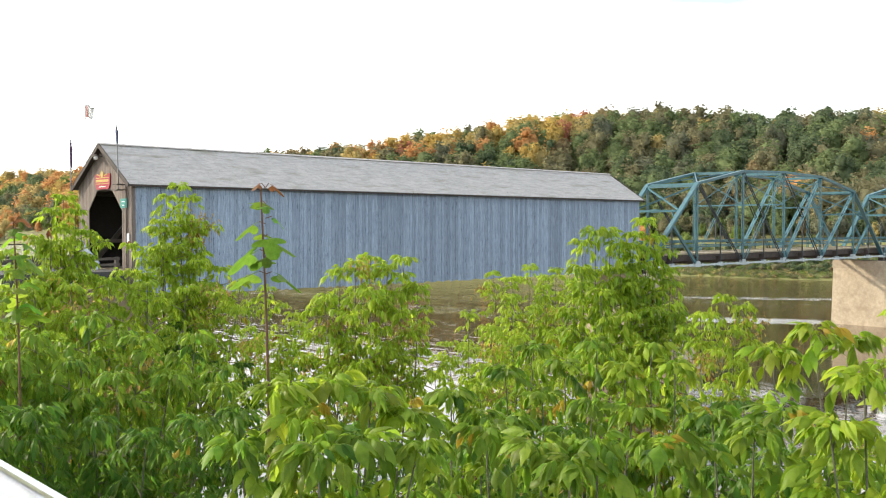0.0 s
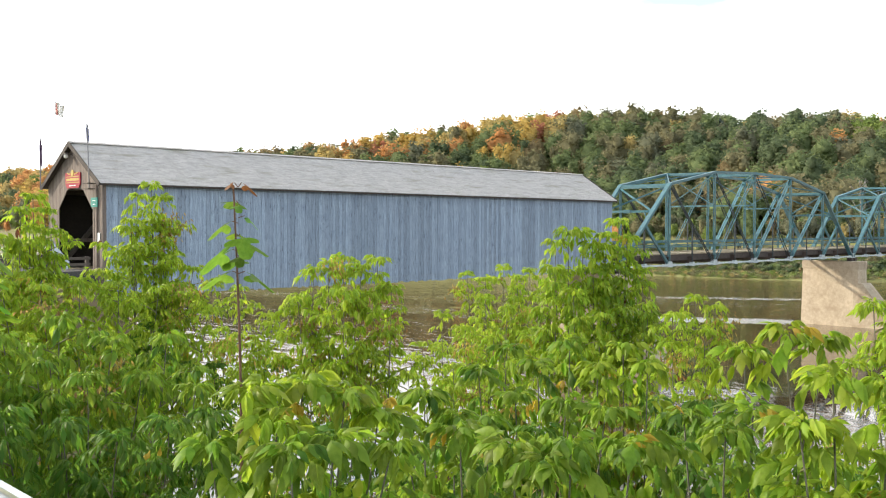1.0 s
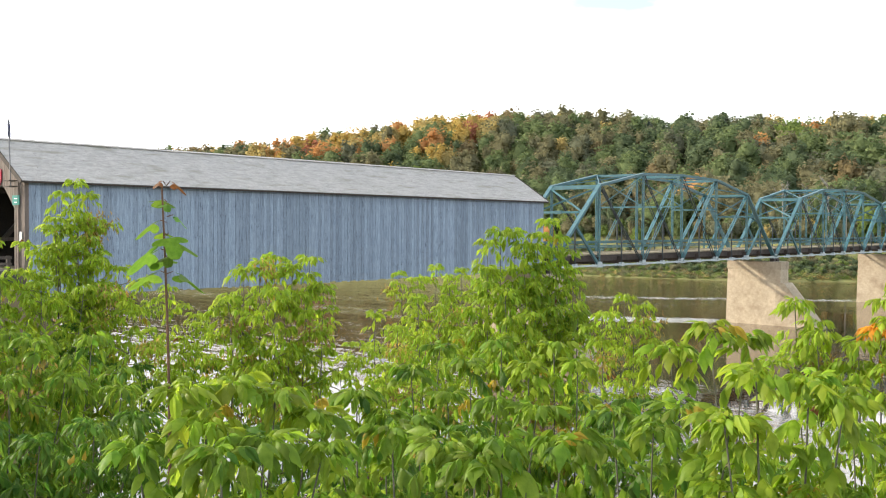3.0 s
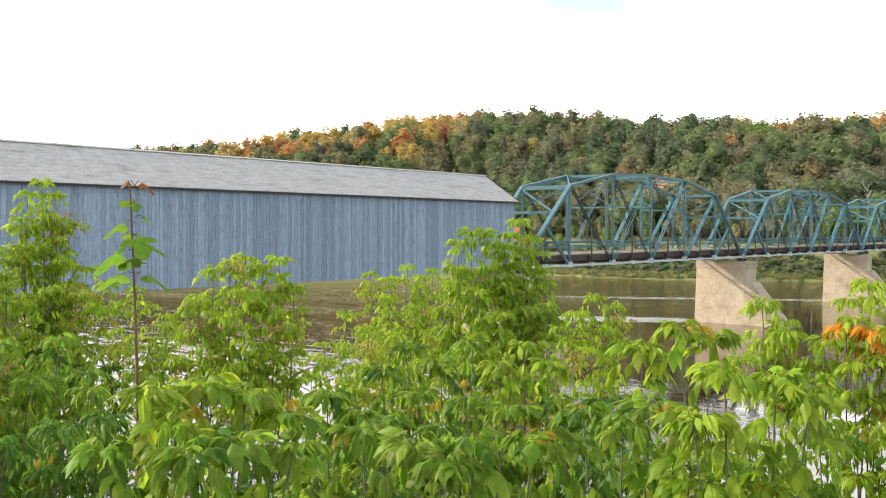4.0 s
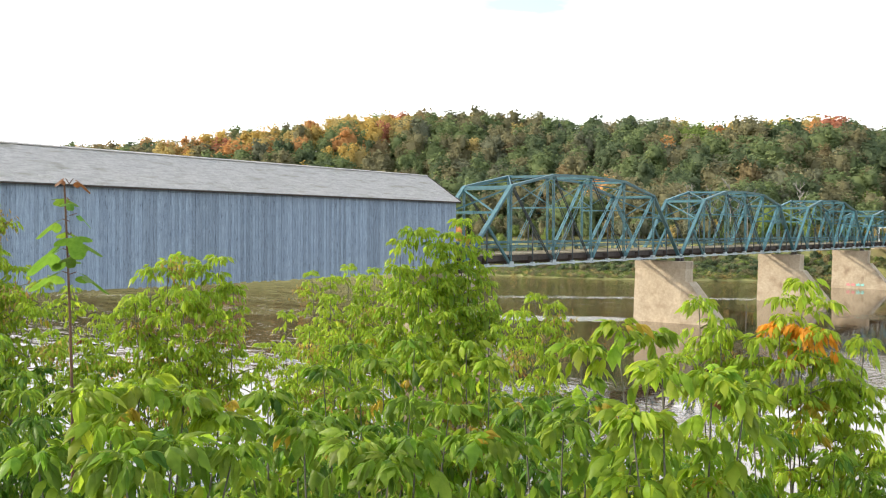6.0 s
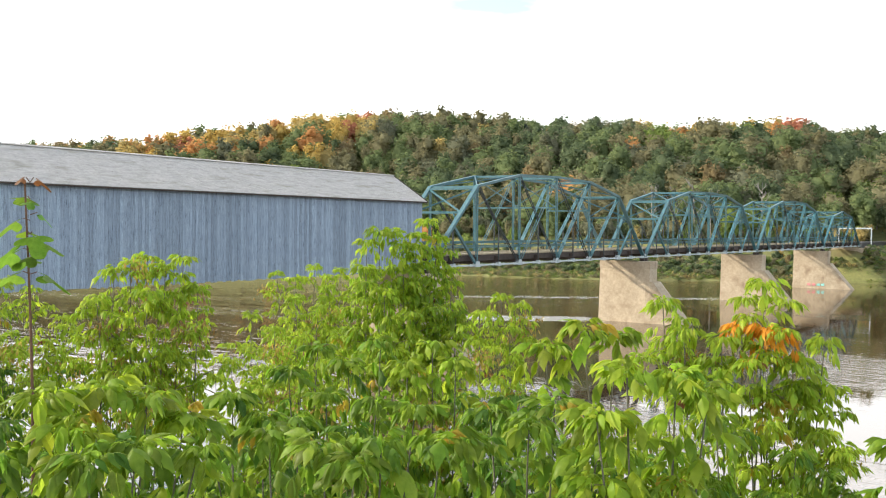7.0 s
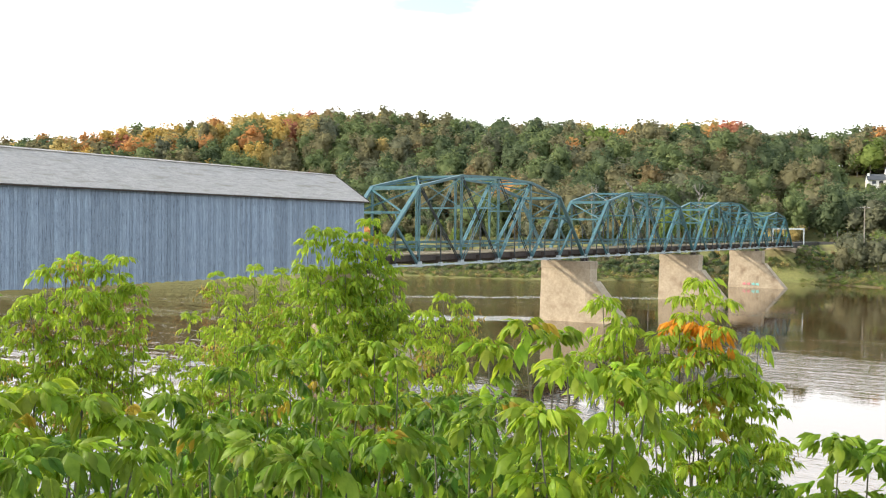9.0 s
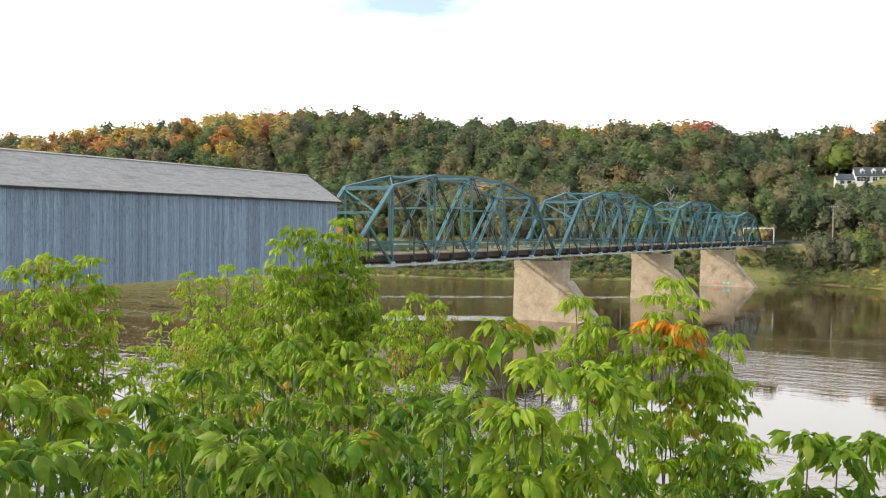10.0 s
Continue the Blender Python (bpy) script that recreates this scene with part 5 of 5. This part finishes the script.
def sapling(label, tips, leaf=0.17, far=False, singles=0, tone="fresh", depth=1.2, spread=0.35, seed=0, seeds=0, clear=0.3):
    """A young tree of several shoots. tips: bearing, elevation and distance of each shoot's head, in degrees and metres, and the tone of
    its end leaves if they have turned. Every shoot and side twig ends in an arching umbrella of leaves; below it the leaves stand in
    crossed pairs. clear: how far below its head a shoot bears its first side twig."""
    gen = np.random.default_rng(100 + seed)
    heads = [(np.array([t[2] * math.sin(radians(t[0])), t[2] * math.cos(radians(t[0])), EYE + t[2] * math.tan(radians(t[1]))]), t[3] if len(t) > 3 else None) for t in tips]
    mid = np.mean([h for h, _ in heads], 0)
    root = np.array([mid[0], mid[1], float(ground_height(mid[0], mid[1]))])
    ob = new("box_elder_sapling")
    ob.matrix_basis = Matrix.Translation(root)
    tagged(ob, label, "sapling", "box elder saplings on the bank")
    placed, twigs, bunches = [], [], []
    first = clear * 0.4 if far else clear
    if far and tone == "fresh":
        tone = "pale"
    if far:
        leaf *= 0.87
    # Darker tone for inner leaves: crown shade in colour; young end leaves stay lighter.
    inner_shade = {"pale": "fresh", "green": "lush", "fresh": "lush", "lush": "deep", "deep": "deep"}[tone]

    def put(at, yaw, pitch, size, shade_share=0.0, turned_tone=None):
        """One leaf; the share of the darker tone given here puts crown shade into colour."""
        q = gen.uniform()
        t = turned_tone or (inner_shade if q < shade_share else tone)
        if not turned_tone and q > 0.993:
            t = "withered" if far and q > 0.998 else "yellow"
        placed.append((int(gen.integers(len(LEAVES))), t, turned(yaw, pitch, gen.normal() * 0.22, size, at + gen.normal(size=3) * 0.006)))

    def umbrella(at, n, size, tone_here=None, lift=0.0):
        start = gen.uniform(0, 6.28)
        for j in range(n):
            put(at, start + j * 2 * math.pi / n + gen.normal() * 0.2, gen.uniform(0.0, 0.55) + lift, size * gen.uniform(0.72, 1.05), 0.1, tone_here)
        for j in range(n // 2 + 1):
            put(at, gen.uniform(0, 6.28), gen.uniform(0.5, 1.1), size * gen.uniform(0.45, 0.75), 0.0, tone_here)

    for head, odd in heads:
        tip = head - root
        foot = np.array([gen.normal() * 0.12, gen.normal() * 0.12, -0.15])
        lean = np.array([tip[0] * 0.8, tip[1] * 0.8, tip[2] * 0.45]) + gen.normal(size=3) * 0.06
        ts = np.linspace(0, 1, 14)[:, None]
        curve = (1 - ts) ** 2 * foot + 2 * ts * (1 - ts) * lean + ts ** 2 * tip
        v, f = tube(curve, 0.005 + 0.002 * np.linalg.norm(tip), 0.0025, 6)
        soup("stem", v, f, STEM, ob, True)
        length = np.linalg.norm(np.diff(curve, axis=0), axis=1).sum()
        reach = min(depth, length * 0.85) if not odd else 0.16
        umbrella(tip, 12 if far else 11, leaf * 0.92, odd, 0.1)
        d, turn, k = 0.05, gen.uniform(0, 3), 0
        while d < reach:
            t = 1 - d / length
            at = (1 - t) ** 2 * foot + 2 * t * (1 - t) * lean + t ** 2 * tip
            for s in (0, math.pi):
                if gen.uniform() < 0.9 - 0.3 * min(1.0, d):
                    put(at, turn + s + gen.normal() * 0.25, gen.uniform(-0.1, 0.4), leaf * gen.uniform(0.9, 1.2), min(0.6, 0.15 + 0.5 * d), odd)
            if d > first and (far or k % 2 == 0):
                for s in (0, math.pi):
                    if gen.uniform() < (0.5 if far else 0.15):
                        continue
                    yaw = turn + s + gen.normal() * 0.6
                    run = spread * min(1.0, 0.4 + max(0.0, d - first) * 1.2) * gen.uniform(0.25, 1.3)
                    out = np.array([math.cos(yaw), math.sin(yaw), 0.0])
                    ends = [at + out * run * q + np.array([0, 0, run * (0.7 * q - 0.35 * q * q)]) for q in np.linspace(0, 1, 5)]
                    twigs.append(tube(ends, 0.005, 0.002, 4))
                    bunches.append(ends[-1])
                    for q in np.arange(0.09, run - 0.04, 0.11) / run:
                        p = at + out * run * q + np.array([0, 0, run * (0.7 * q - 0.35 * q * q)])
                        for side in (-1, 1):
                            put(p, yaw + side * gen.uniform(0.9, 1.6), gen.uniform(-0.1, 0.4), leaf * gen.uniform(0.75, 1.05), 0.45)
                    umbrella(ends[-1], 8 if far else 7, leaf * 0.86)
            turn += math.pi / 2 + gen.normal() * 0.15
            d += gen.uniform(0.06, 0.085) if far else gen.uniform(0.065, 0.095)
            k += 1
    for k in range(seeds):                                # dry bunches of winged seeds hanging below the twig ends
        at = bunches[int(gen.integers(len(bunches)))] if bunches else tip
        vs, fs = [], []
        for j in range(60):
            p = at + gen.normal(size=3) * (0.065, 0.065, 0.025) + (0, 0, 0.06) - (0, 0, 0.12 * gen.uniform() ** 2)
            v, f = leaflet(gen, p, gen.uniform(0, 6.28), gen.uniform(-1.4, -0.3), gen.uniform(0.035, 0.05), 0.008, 0.3, False)
            fs += [tuple(c + len(v) * j for c in q) for q in trimmed(f)]
            vs.append(v)
        soup("dry_spray", np.concatenate(vs), fs, SEEDS[k % 2], ob)["kind"] = "stuff"
    base, vs, fs = 0, [], []
    for v, f in twigs:
        vs.append(v)
        fs.append(f + base)
        base += len(v)
    if twigs:
        soup("twig_work", np.concatenate(vs), np.concatenate(fs), TWIG, ob, True)["kind"] = "stuff"
    order = list(range(len(placed)))
    gen.shuffle(order)
    chosen = set(order[:singles])
    crowds = defaultdict(list)
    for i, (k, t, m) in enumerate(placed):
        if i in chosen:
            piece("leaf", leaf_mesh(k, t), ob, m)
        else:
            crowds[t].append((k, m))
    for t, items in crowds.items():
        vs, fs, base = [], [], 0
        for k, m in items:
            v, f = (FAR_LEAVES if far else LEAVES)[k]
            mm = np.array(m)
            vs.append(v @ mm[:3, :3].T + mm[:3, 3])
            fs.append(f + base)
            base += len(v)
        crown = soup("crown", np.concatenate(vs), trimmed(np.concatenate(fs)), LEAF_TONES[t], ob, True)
        crown["kind"] = "stuff"
    return ob


PLAIN = "bright green box elder sapling with drooping compound leaves"
# the taller ones stand down the slope, the nearer shoots last
sapling(PLAIN, [(-21.5, 1.6, 7.6), (-22.1, 0.8, 7.5), (-20.9, 0.8, 7.6), (-21.7, -0.2, 7.5), (-20.6, -0.3, 7.6), (-23.0, -0.7, 7.4), (-22.5, -0.9, 7.4), (-24.4, -1.5, 7.3), (-23.9, -2.3, 7.2), (-25.4, -1.8, 7.4), (-20.4, -1.7, 7.6)],
        seed=1, seeds=9, spread=0.34, far=True, depth=1.5, clear=0.55)
sapling(PLAIN, [(-15.3, 2.3, 8.0), (-16.0, 1.7, 7.9), (-14.7, 1.6, 8.0), (-15.2, 0.2, 8.0), (-16.4, 0.3, 7.9), (-14.6, -0.2, 8.0), (-16.3, -1.2, 7.8), (-17.9, -1.1, 7.8), (-14.2, -1.6, 8.0), (-13.0, -2.5, 8.0)],
        seed=2, seeds=9, spread=0.34, far=True, depth=1.5, clear=0.55)
sapling(PLAIN, [(-23.1, -3.2, 7.0), (-21.2, -3.4, 7.0), (-19.1, -3.1, 7.2), (-17.1, -3.3, 7.2), (-14.9, -3.6, 7.4), (-11.9, -3.4, 7.4)],
        tone="fresh", seed=20, seeds=7, spread=0.4, far=True, depth=1.2)
sapling(PLAIN, [(-10.4, -3.6, 9.2), (-8.8, -5.2, 9.0), (-11.4, -6.0, 8.8), (-9.5, -6.5, 8.8)],
        seed=3, spread=0.34, far=True, depth=1.3)
sapling(PLAIN, [(-5.2, -2.2, 6.5), (-3.3, -2.4, 6.5), (-4.3, -1.9, 6.6), (-6.1, -2.6, 6.5), (-2.3, -2.0, 6.6), (-7.0, -4.4, 6.4), (-1.5, -3.8, 6.6), (-4.3, -3.9, 6.2)],
        seed=4, seeds=11, spread=0.3, far=True, depth=0.95, clear=0.3)
sapling(PLAIN, [(3.0, -2.8, 10.0), (4.1, -3.1, 9.8), (6.0, -3.0, 9.8), (5.2, -2.4, 10.0), (6.7, -2.6, 10.0), (4.1, -4.3, 9.2), (5.4, -4.8, 9.0)],
        seed=5, seeds=9, spread=0.4, far=True, depth=1.4, clear=0.3)
sapling(PLAIN, [(1.5, -5.2, 8.4), (2.9, -6.1, 8.0), (0.3, -7.0, 8.0), (4.6, -6.6, 7.8), (-0.5, -8.8, 7.6), (2.2, -8.3, 7.4)],
        seed=21, seeds=11, spread=0.4, far=True, depth=1.2, clear=0.3)
sapling("deep green box elder sapling with long drooping leaves", [(11.9, 0.3, 8.6), (11.2, -0.5, 8.5), (12.4, -0.7, 8.6), (9.8, -0.3, 8.5), (8.2, -1.0, 8.4), (9.0, -0.3, 8.4), (10.4, -1.1, 8.4), (8.2, -2.5, 8.2), (13.3, -3.3, 8.6), (9.3, -3.9, 8.0), (13.6, -5.1, 8.4), (10.9, -5.2, 8.0)],
        tone="green", seed=6, leaf=0.215, spread=0.3, far=True, depth=1.2, clear=0.5)
sapling(PLAIN, [(16.3, -4.1, 7.4), (17.4, -4.6, 7.4), (15.0, -5.1, 7.2), (16.8, -6.0, 7.2)],
        seed=7, seeds=5, spread=0.24, far=True, depth=0.9, clear=0.25)
# Deep tone here puts the shade behind the nearer shoots into leaf colour.
sapling("dense young box elder thicket lower on the bank", [(-21.9, -6.2, 8.0), (-18.7, -6.0, 7.8), (-15.3, -5.8, 7.6), (-11.8, -8.1, 7.6), (-8.2, -8.2, 7.6), (-5.8, -7.9, 7.4)],
        tone="deep", seed=18, spread=0.5, depth=0.8, far=True)
sapling("box elder sapling in dense leaf, greens darkened for shade", [(-20.2, -5.2, 5.6), (-23.1, -6.0, 5.4), (-17.4, -6.5, 5.4), (-14.5, -6.4, 5.6), (-24.2, -7.6, 5.2), (-21.4, -7.7, 5.2), (-18.8, -8.5, 5.0), (-15.9, -8.6, 5.2), (-12.9, -9.4, 5.0), (-25.9, -6.0, 5.4)],
        tone="lush", seed=17, seeds=9, spread=0.36, far=True, leaf=0.2, depth=1.1, clear=0.3)
# The deep tone stands for the shadow under the taller saplings.
sapling("box elder sapling in dense leaf, greens darkened for shade", [(-23.1, -10.2, 4.4), (-20.1, -11.0, 4.4), (-17.2, -12.0, 4.2), (-14.4, -11.3, 4.4), (-25.4, -10.2, 4.4), (-12.1, -10.9, 4.6)],
        tone="deep", seed=22, spread=0.36, far=True, leaf=0.2, depth=0.9, clear=0.3)
sapling(PLAIN, [(12.2, -7.1, 4.9), (13.6, -8.1, 4.8), (10.7, -8.3, 4.8)],
        seed=9, seeds=5, spread=0.3, singles=150, depth=0.8, clear=0.3)
sapling(PLAIN, [(7.2, -8.2, 5.0), (5.4, -7.3, 5.2), (3.7, -8.6, 5.0), (9.1, -6.9, 5.4), (5.9, -10.1, 4.8)],
        tone="lush", seed=23, seeds=9, spread=0.32, singles=150, depth=0.9, clear=0.3)
sapling(PLAIN, [(21.1, -6.0, 3.7), (19.0, -7.2, 3.8), (23.1, -6.5, 3.8)],
        seed=8, spread=0.2, depth=0.8, singles=150, clear=0.4)
sapling(PLAIN, [(23.7, -8.6, 3.0), (26.5, -8.6, 3.1), (22.0, -11.2, 2.9), (28.3, -9.6, 3.1)],
        seed=11, seeds=5, spread=0.22, singles=220, depth=0.8, clear=0.3)
sapling(PLAIN, [(-9.7, -9.8, 2.8), (-6.7, -9.4, 2.9), (-8.2, -11.5, 2.7), (-4.3, -10.1, 2.9), (-2.3, -11.3, 2.9)],
        seed=10, seeds=9, spread=0.22, singles=260, depth=0.7, clear=0.3)
sapling(PLAIN, [(-4.9, -12.7, 2.6), (-12.1, -12.9, 2.7), (-1.5, -13.2, 2.7), (-7.5, -13.5, 2.5)],
        tone="lush", seed=15, seeds=11, spread=0.24, singles=200, depth=0.6, clear=0.3)
sapling(PLAIN, [(5.6, -13.1, 2.7), (9.2, -12.9, 2.7), (7.6, -14.0, 2.6), (12.7, -12.8, 2.8), (2.6, -12.2, 3.2)],
        tone="lush", seed=16, seeds=13, spread=0.26, singles=200, depth=0.6, clear=0.3)
sapling(PLAIN, [(15.7, -10.9, 3.4), (18.0, -11.8, 3.2), (19.5, -10.6, 3.4), (14.7, -12.8, 3.0), (22.3, -11.2, 3.0)],
        tone="lush", seed=13, spread=0.26, singles=200, depth=0.8, clear=0.3)
sapling(PLAIN, [(0.5, -10.1, 3.9), (2.2, -11.3, 3.8), (-0.8, -11.9, 3.8), (4.1, -11.6, 3.8), (8.9, -10.5, 4.0), (11.2, -10.9, 3.8)],
        tone="lush", seed=24, seeds=7, spread=0.3, singles=150, depth=0.8, clear=0.3)
sapling("box elder sapling turning orange at its top", [(31.3, -3.1, 5.4), (25.7, -4.3, 5.4), (29.0, -6.4, 5.3), (34.5, -6.2, 5.5), (26.9, -6.0, 5.3), (30.5, -7.6, 5.2), (32.9, -7.5, 5.4), (32.0, -5.9, 5.4, "orange"), (31.3, -5.7, 5.35, "orange"), (30.1, -5.5, 5.4, "orange"), (32.1, -9.9, 5.3, "yellow"), (33.8, -9.0, 5.5)],
        seed=12, spread=0.26, leaf=0.2, far=True, depth=0.9, seeds=5, clear=0.3)
sapling("box elder sapling with a trailing leafy edge over the water", [(28.8, -10.9, 4.6), (33.1, -12.5, 4.7), (34.5, -13.5, 4.7), (35.5, -14.2, 4.7)],
        tone="lush", seed=25, spread=0.28, leaf=0.2, far=True, depth=0.5, clear=0.25)
# Deep tone again darkens the gaps between near shoots, in place of shade.
sapling("dense young box elder thicket lower on the bank", [(-8.9, -12.7, 4.4), (-5.5, -11.9, 4.6), (-2.8, -13.2, 4.4), (0.5, -13.2, 4.4), (3.9, -14.1, 4.4), (7.3, -12.1, 4.6), (10.6, -12.7, 4.6), (14.1, -10.3, 5.0), (16.9, -10.2, 4.8), (20.0, -12.7, 4.2), (22.9, -12.8, 4.2)],
        tone="deep", seed=26, spread=0.4, far=True, leaf=0.2, depth=0.7, clear=0.2)
sapling("low box elder shoots with broad green leaves", [(38.8, -11.6, 3.4), (41.8, -11.7, 3.5), (40.3, -12.3, 3.4), (42.9, -11.4, 3.6)],
        tone="lush", seed=14, spread=0.12, depth=0.5, singles=150, clear=0.2)


def lobed_leaf(gen):
    """A broad five-lobed leaf about 1 long, folded along its rib."""
    angles = np.linspace(-2.5, 2.5, 31)
    r = 0.42 + 0.22 * np.cos(angles * 3.6) + 0.20 * np.cos(angles) + gen.normal(size=31) * 0.015
    pts = [np.zeros(3)]
    for a, q in zip(angles, r):
        x, y = q * math.cos(a) + 0.32, q * math.sin(a)
        pts.append(np.array([x, y, -0.35 * abs(y) - 0.3 * max(0, x - 0.3) ** 2]))
    pts.append(np.array([0.3, 0, 0.02]))
    c = len(pts) - 1
    faces = [(c, k, k + 1) for k in range(1, 31)] + [(c, 0, 1), (c, 31, 0)]
    return np.array(pts), faces


def lobed_plant(label, az, el, r, leaf, seed, drop):
    gen = np.random.default_rng(seed)
    x, y = r * math.sin(radians(az)), r * math.cos(radians(az))
    root = np.array([x, y, float(ground_height(x, y))])
    h = EYE + r * math.tan(radians(el)) - root[2]
    ob = new("tall_leafy_stem")
    ob.matrix_basis = Matrix.Translation(root)
    tagged(ob, label, "plant", "tall stems on the bank")
    ts = np.linspace(0, 1, 10)
    v, f = tube([(0.03 * math.sin(3 * t), 0.02 * t, -0.1 + (h + 0.1) * t) for t in ts], 0.008, 0.003, 7)
    soup("stem", v, f, RED_STEM, ob, True)
    z, turn = h, 0.4
    level = 0
    while z > h - drop:
        for s in (0, math.pi):
            size = leaf * (0.62 + 0.38 * min(1, (h - z) * 5)) * gen.uniform(0.6, 1.25)
            tone = "withered" if level == 0 else "lush" if gen.uniform() < 0.5 else "deep"
            vv, ff = lobed_leaf(gen)
            me = bpy.data.meshes.new("leaf")
            me.from_pydata(vv.tolist(), [], ff)
            me.materials.append(SINGLE_TONES[tone])
            yaw = turn + s + gen.normal() * 0.25
            at = Vector((0.02, 0.015, z + gen.uniform(-0.015, 0.015)))
            out = Vector((math.cos(yaw), math.sin(yaw), 0.35 if level else 1.4)) * leaf * (0.22 if level else 0.12)
            bm = bmesh.new()
            bar(bm, at, at + out, 0.0026, 0.0026)
            part("leaf_stalk", bm, RED_STEM, ob)
            piece("leaf", me, ob, turned(yaw, gen.uniform(-0.7, 0.1), gen.normal() * 0.3, size, at + out))
        z -= gen.uniform(0.034, 0.052)
        turn += math.pi / 2 + gen.normal() * 0.2
        level += 1


lobed_plant("tall reddish stem with pairs of lobed green leaves", -10.85, 2.2, 3.2, 0.094, 7, 0.30)
lobed_plant("tall thin stem with lobed leaves beside the saplings", -24.2, 0.3, 4.6, 0.09, 9, 0.45)
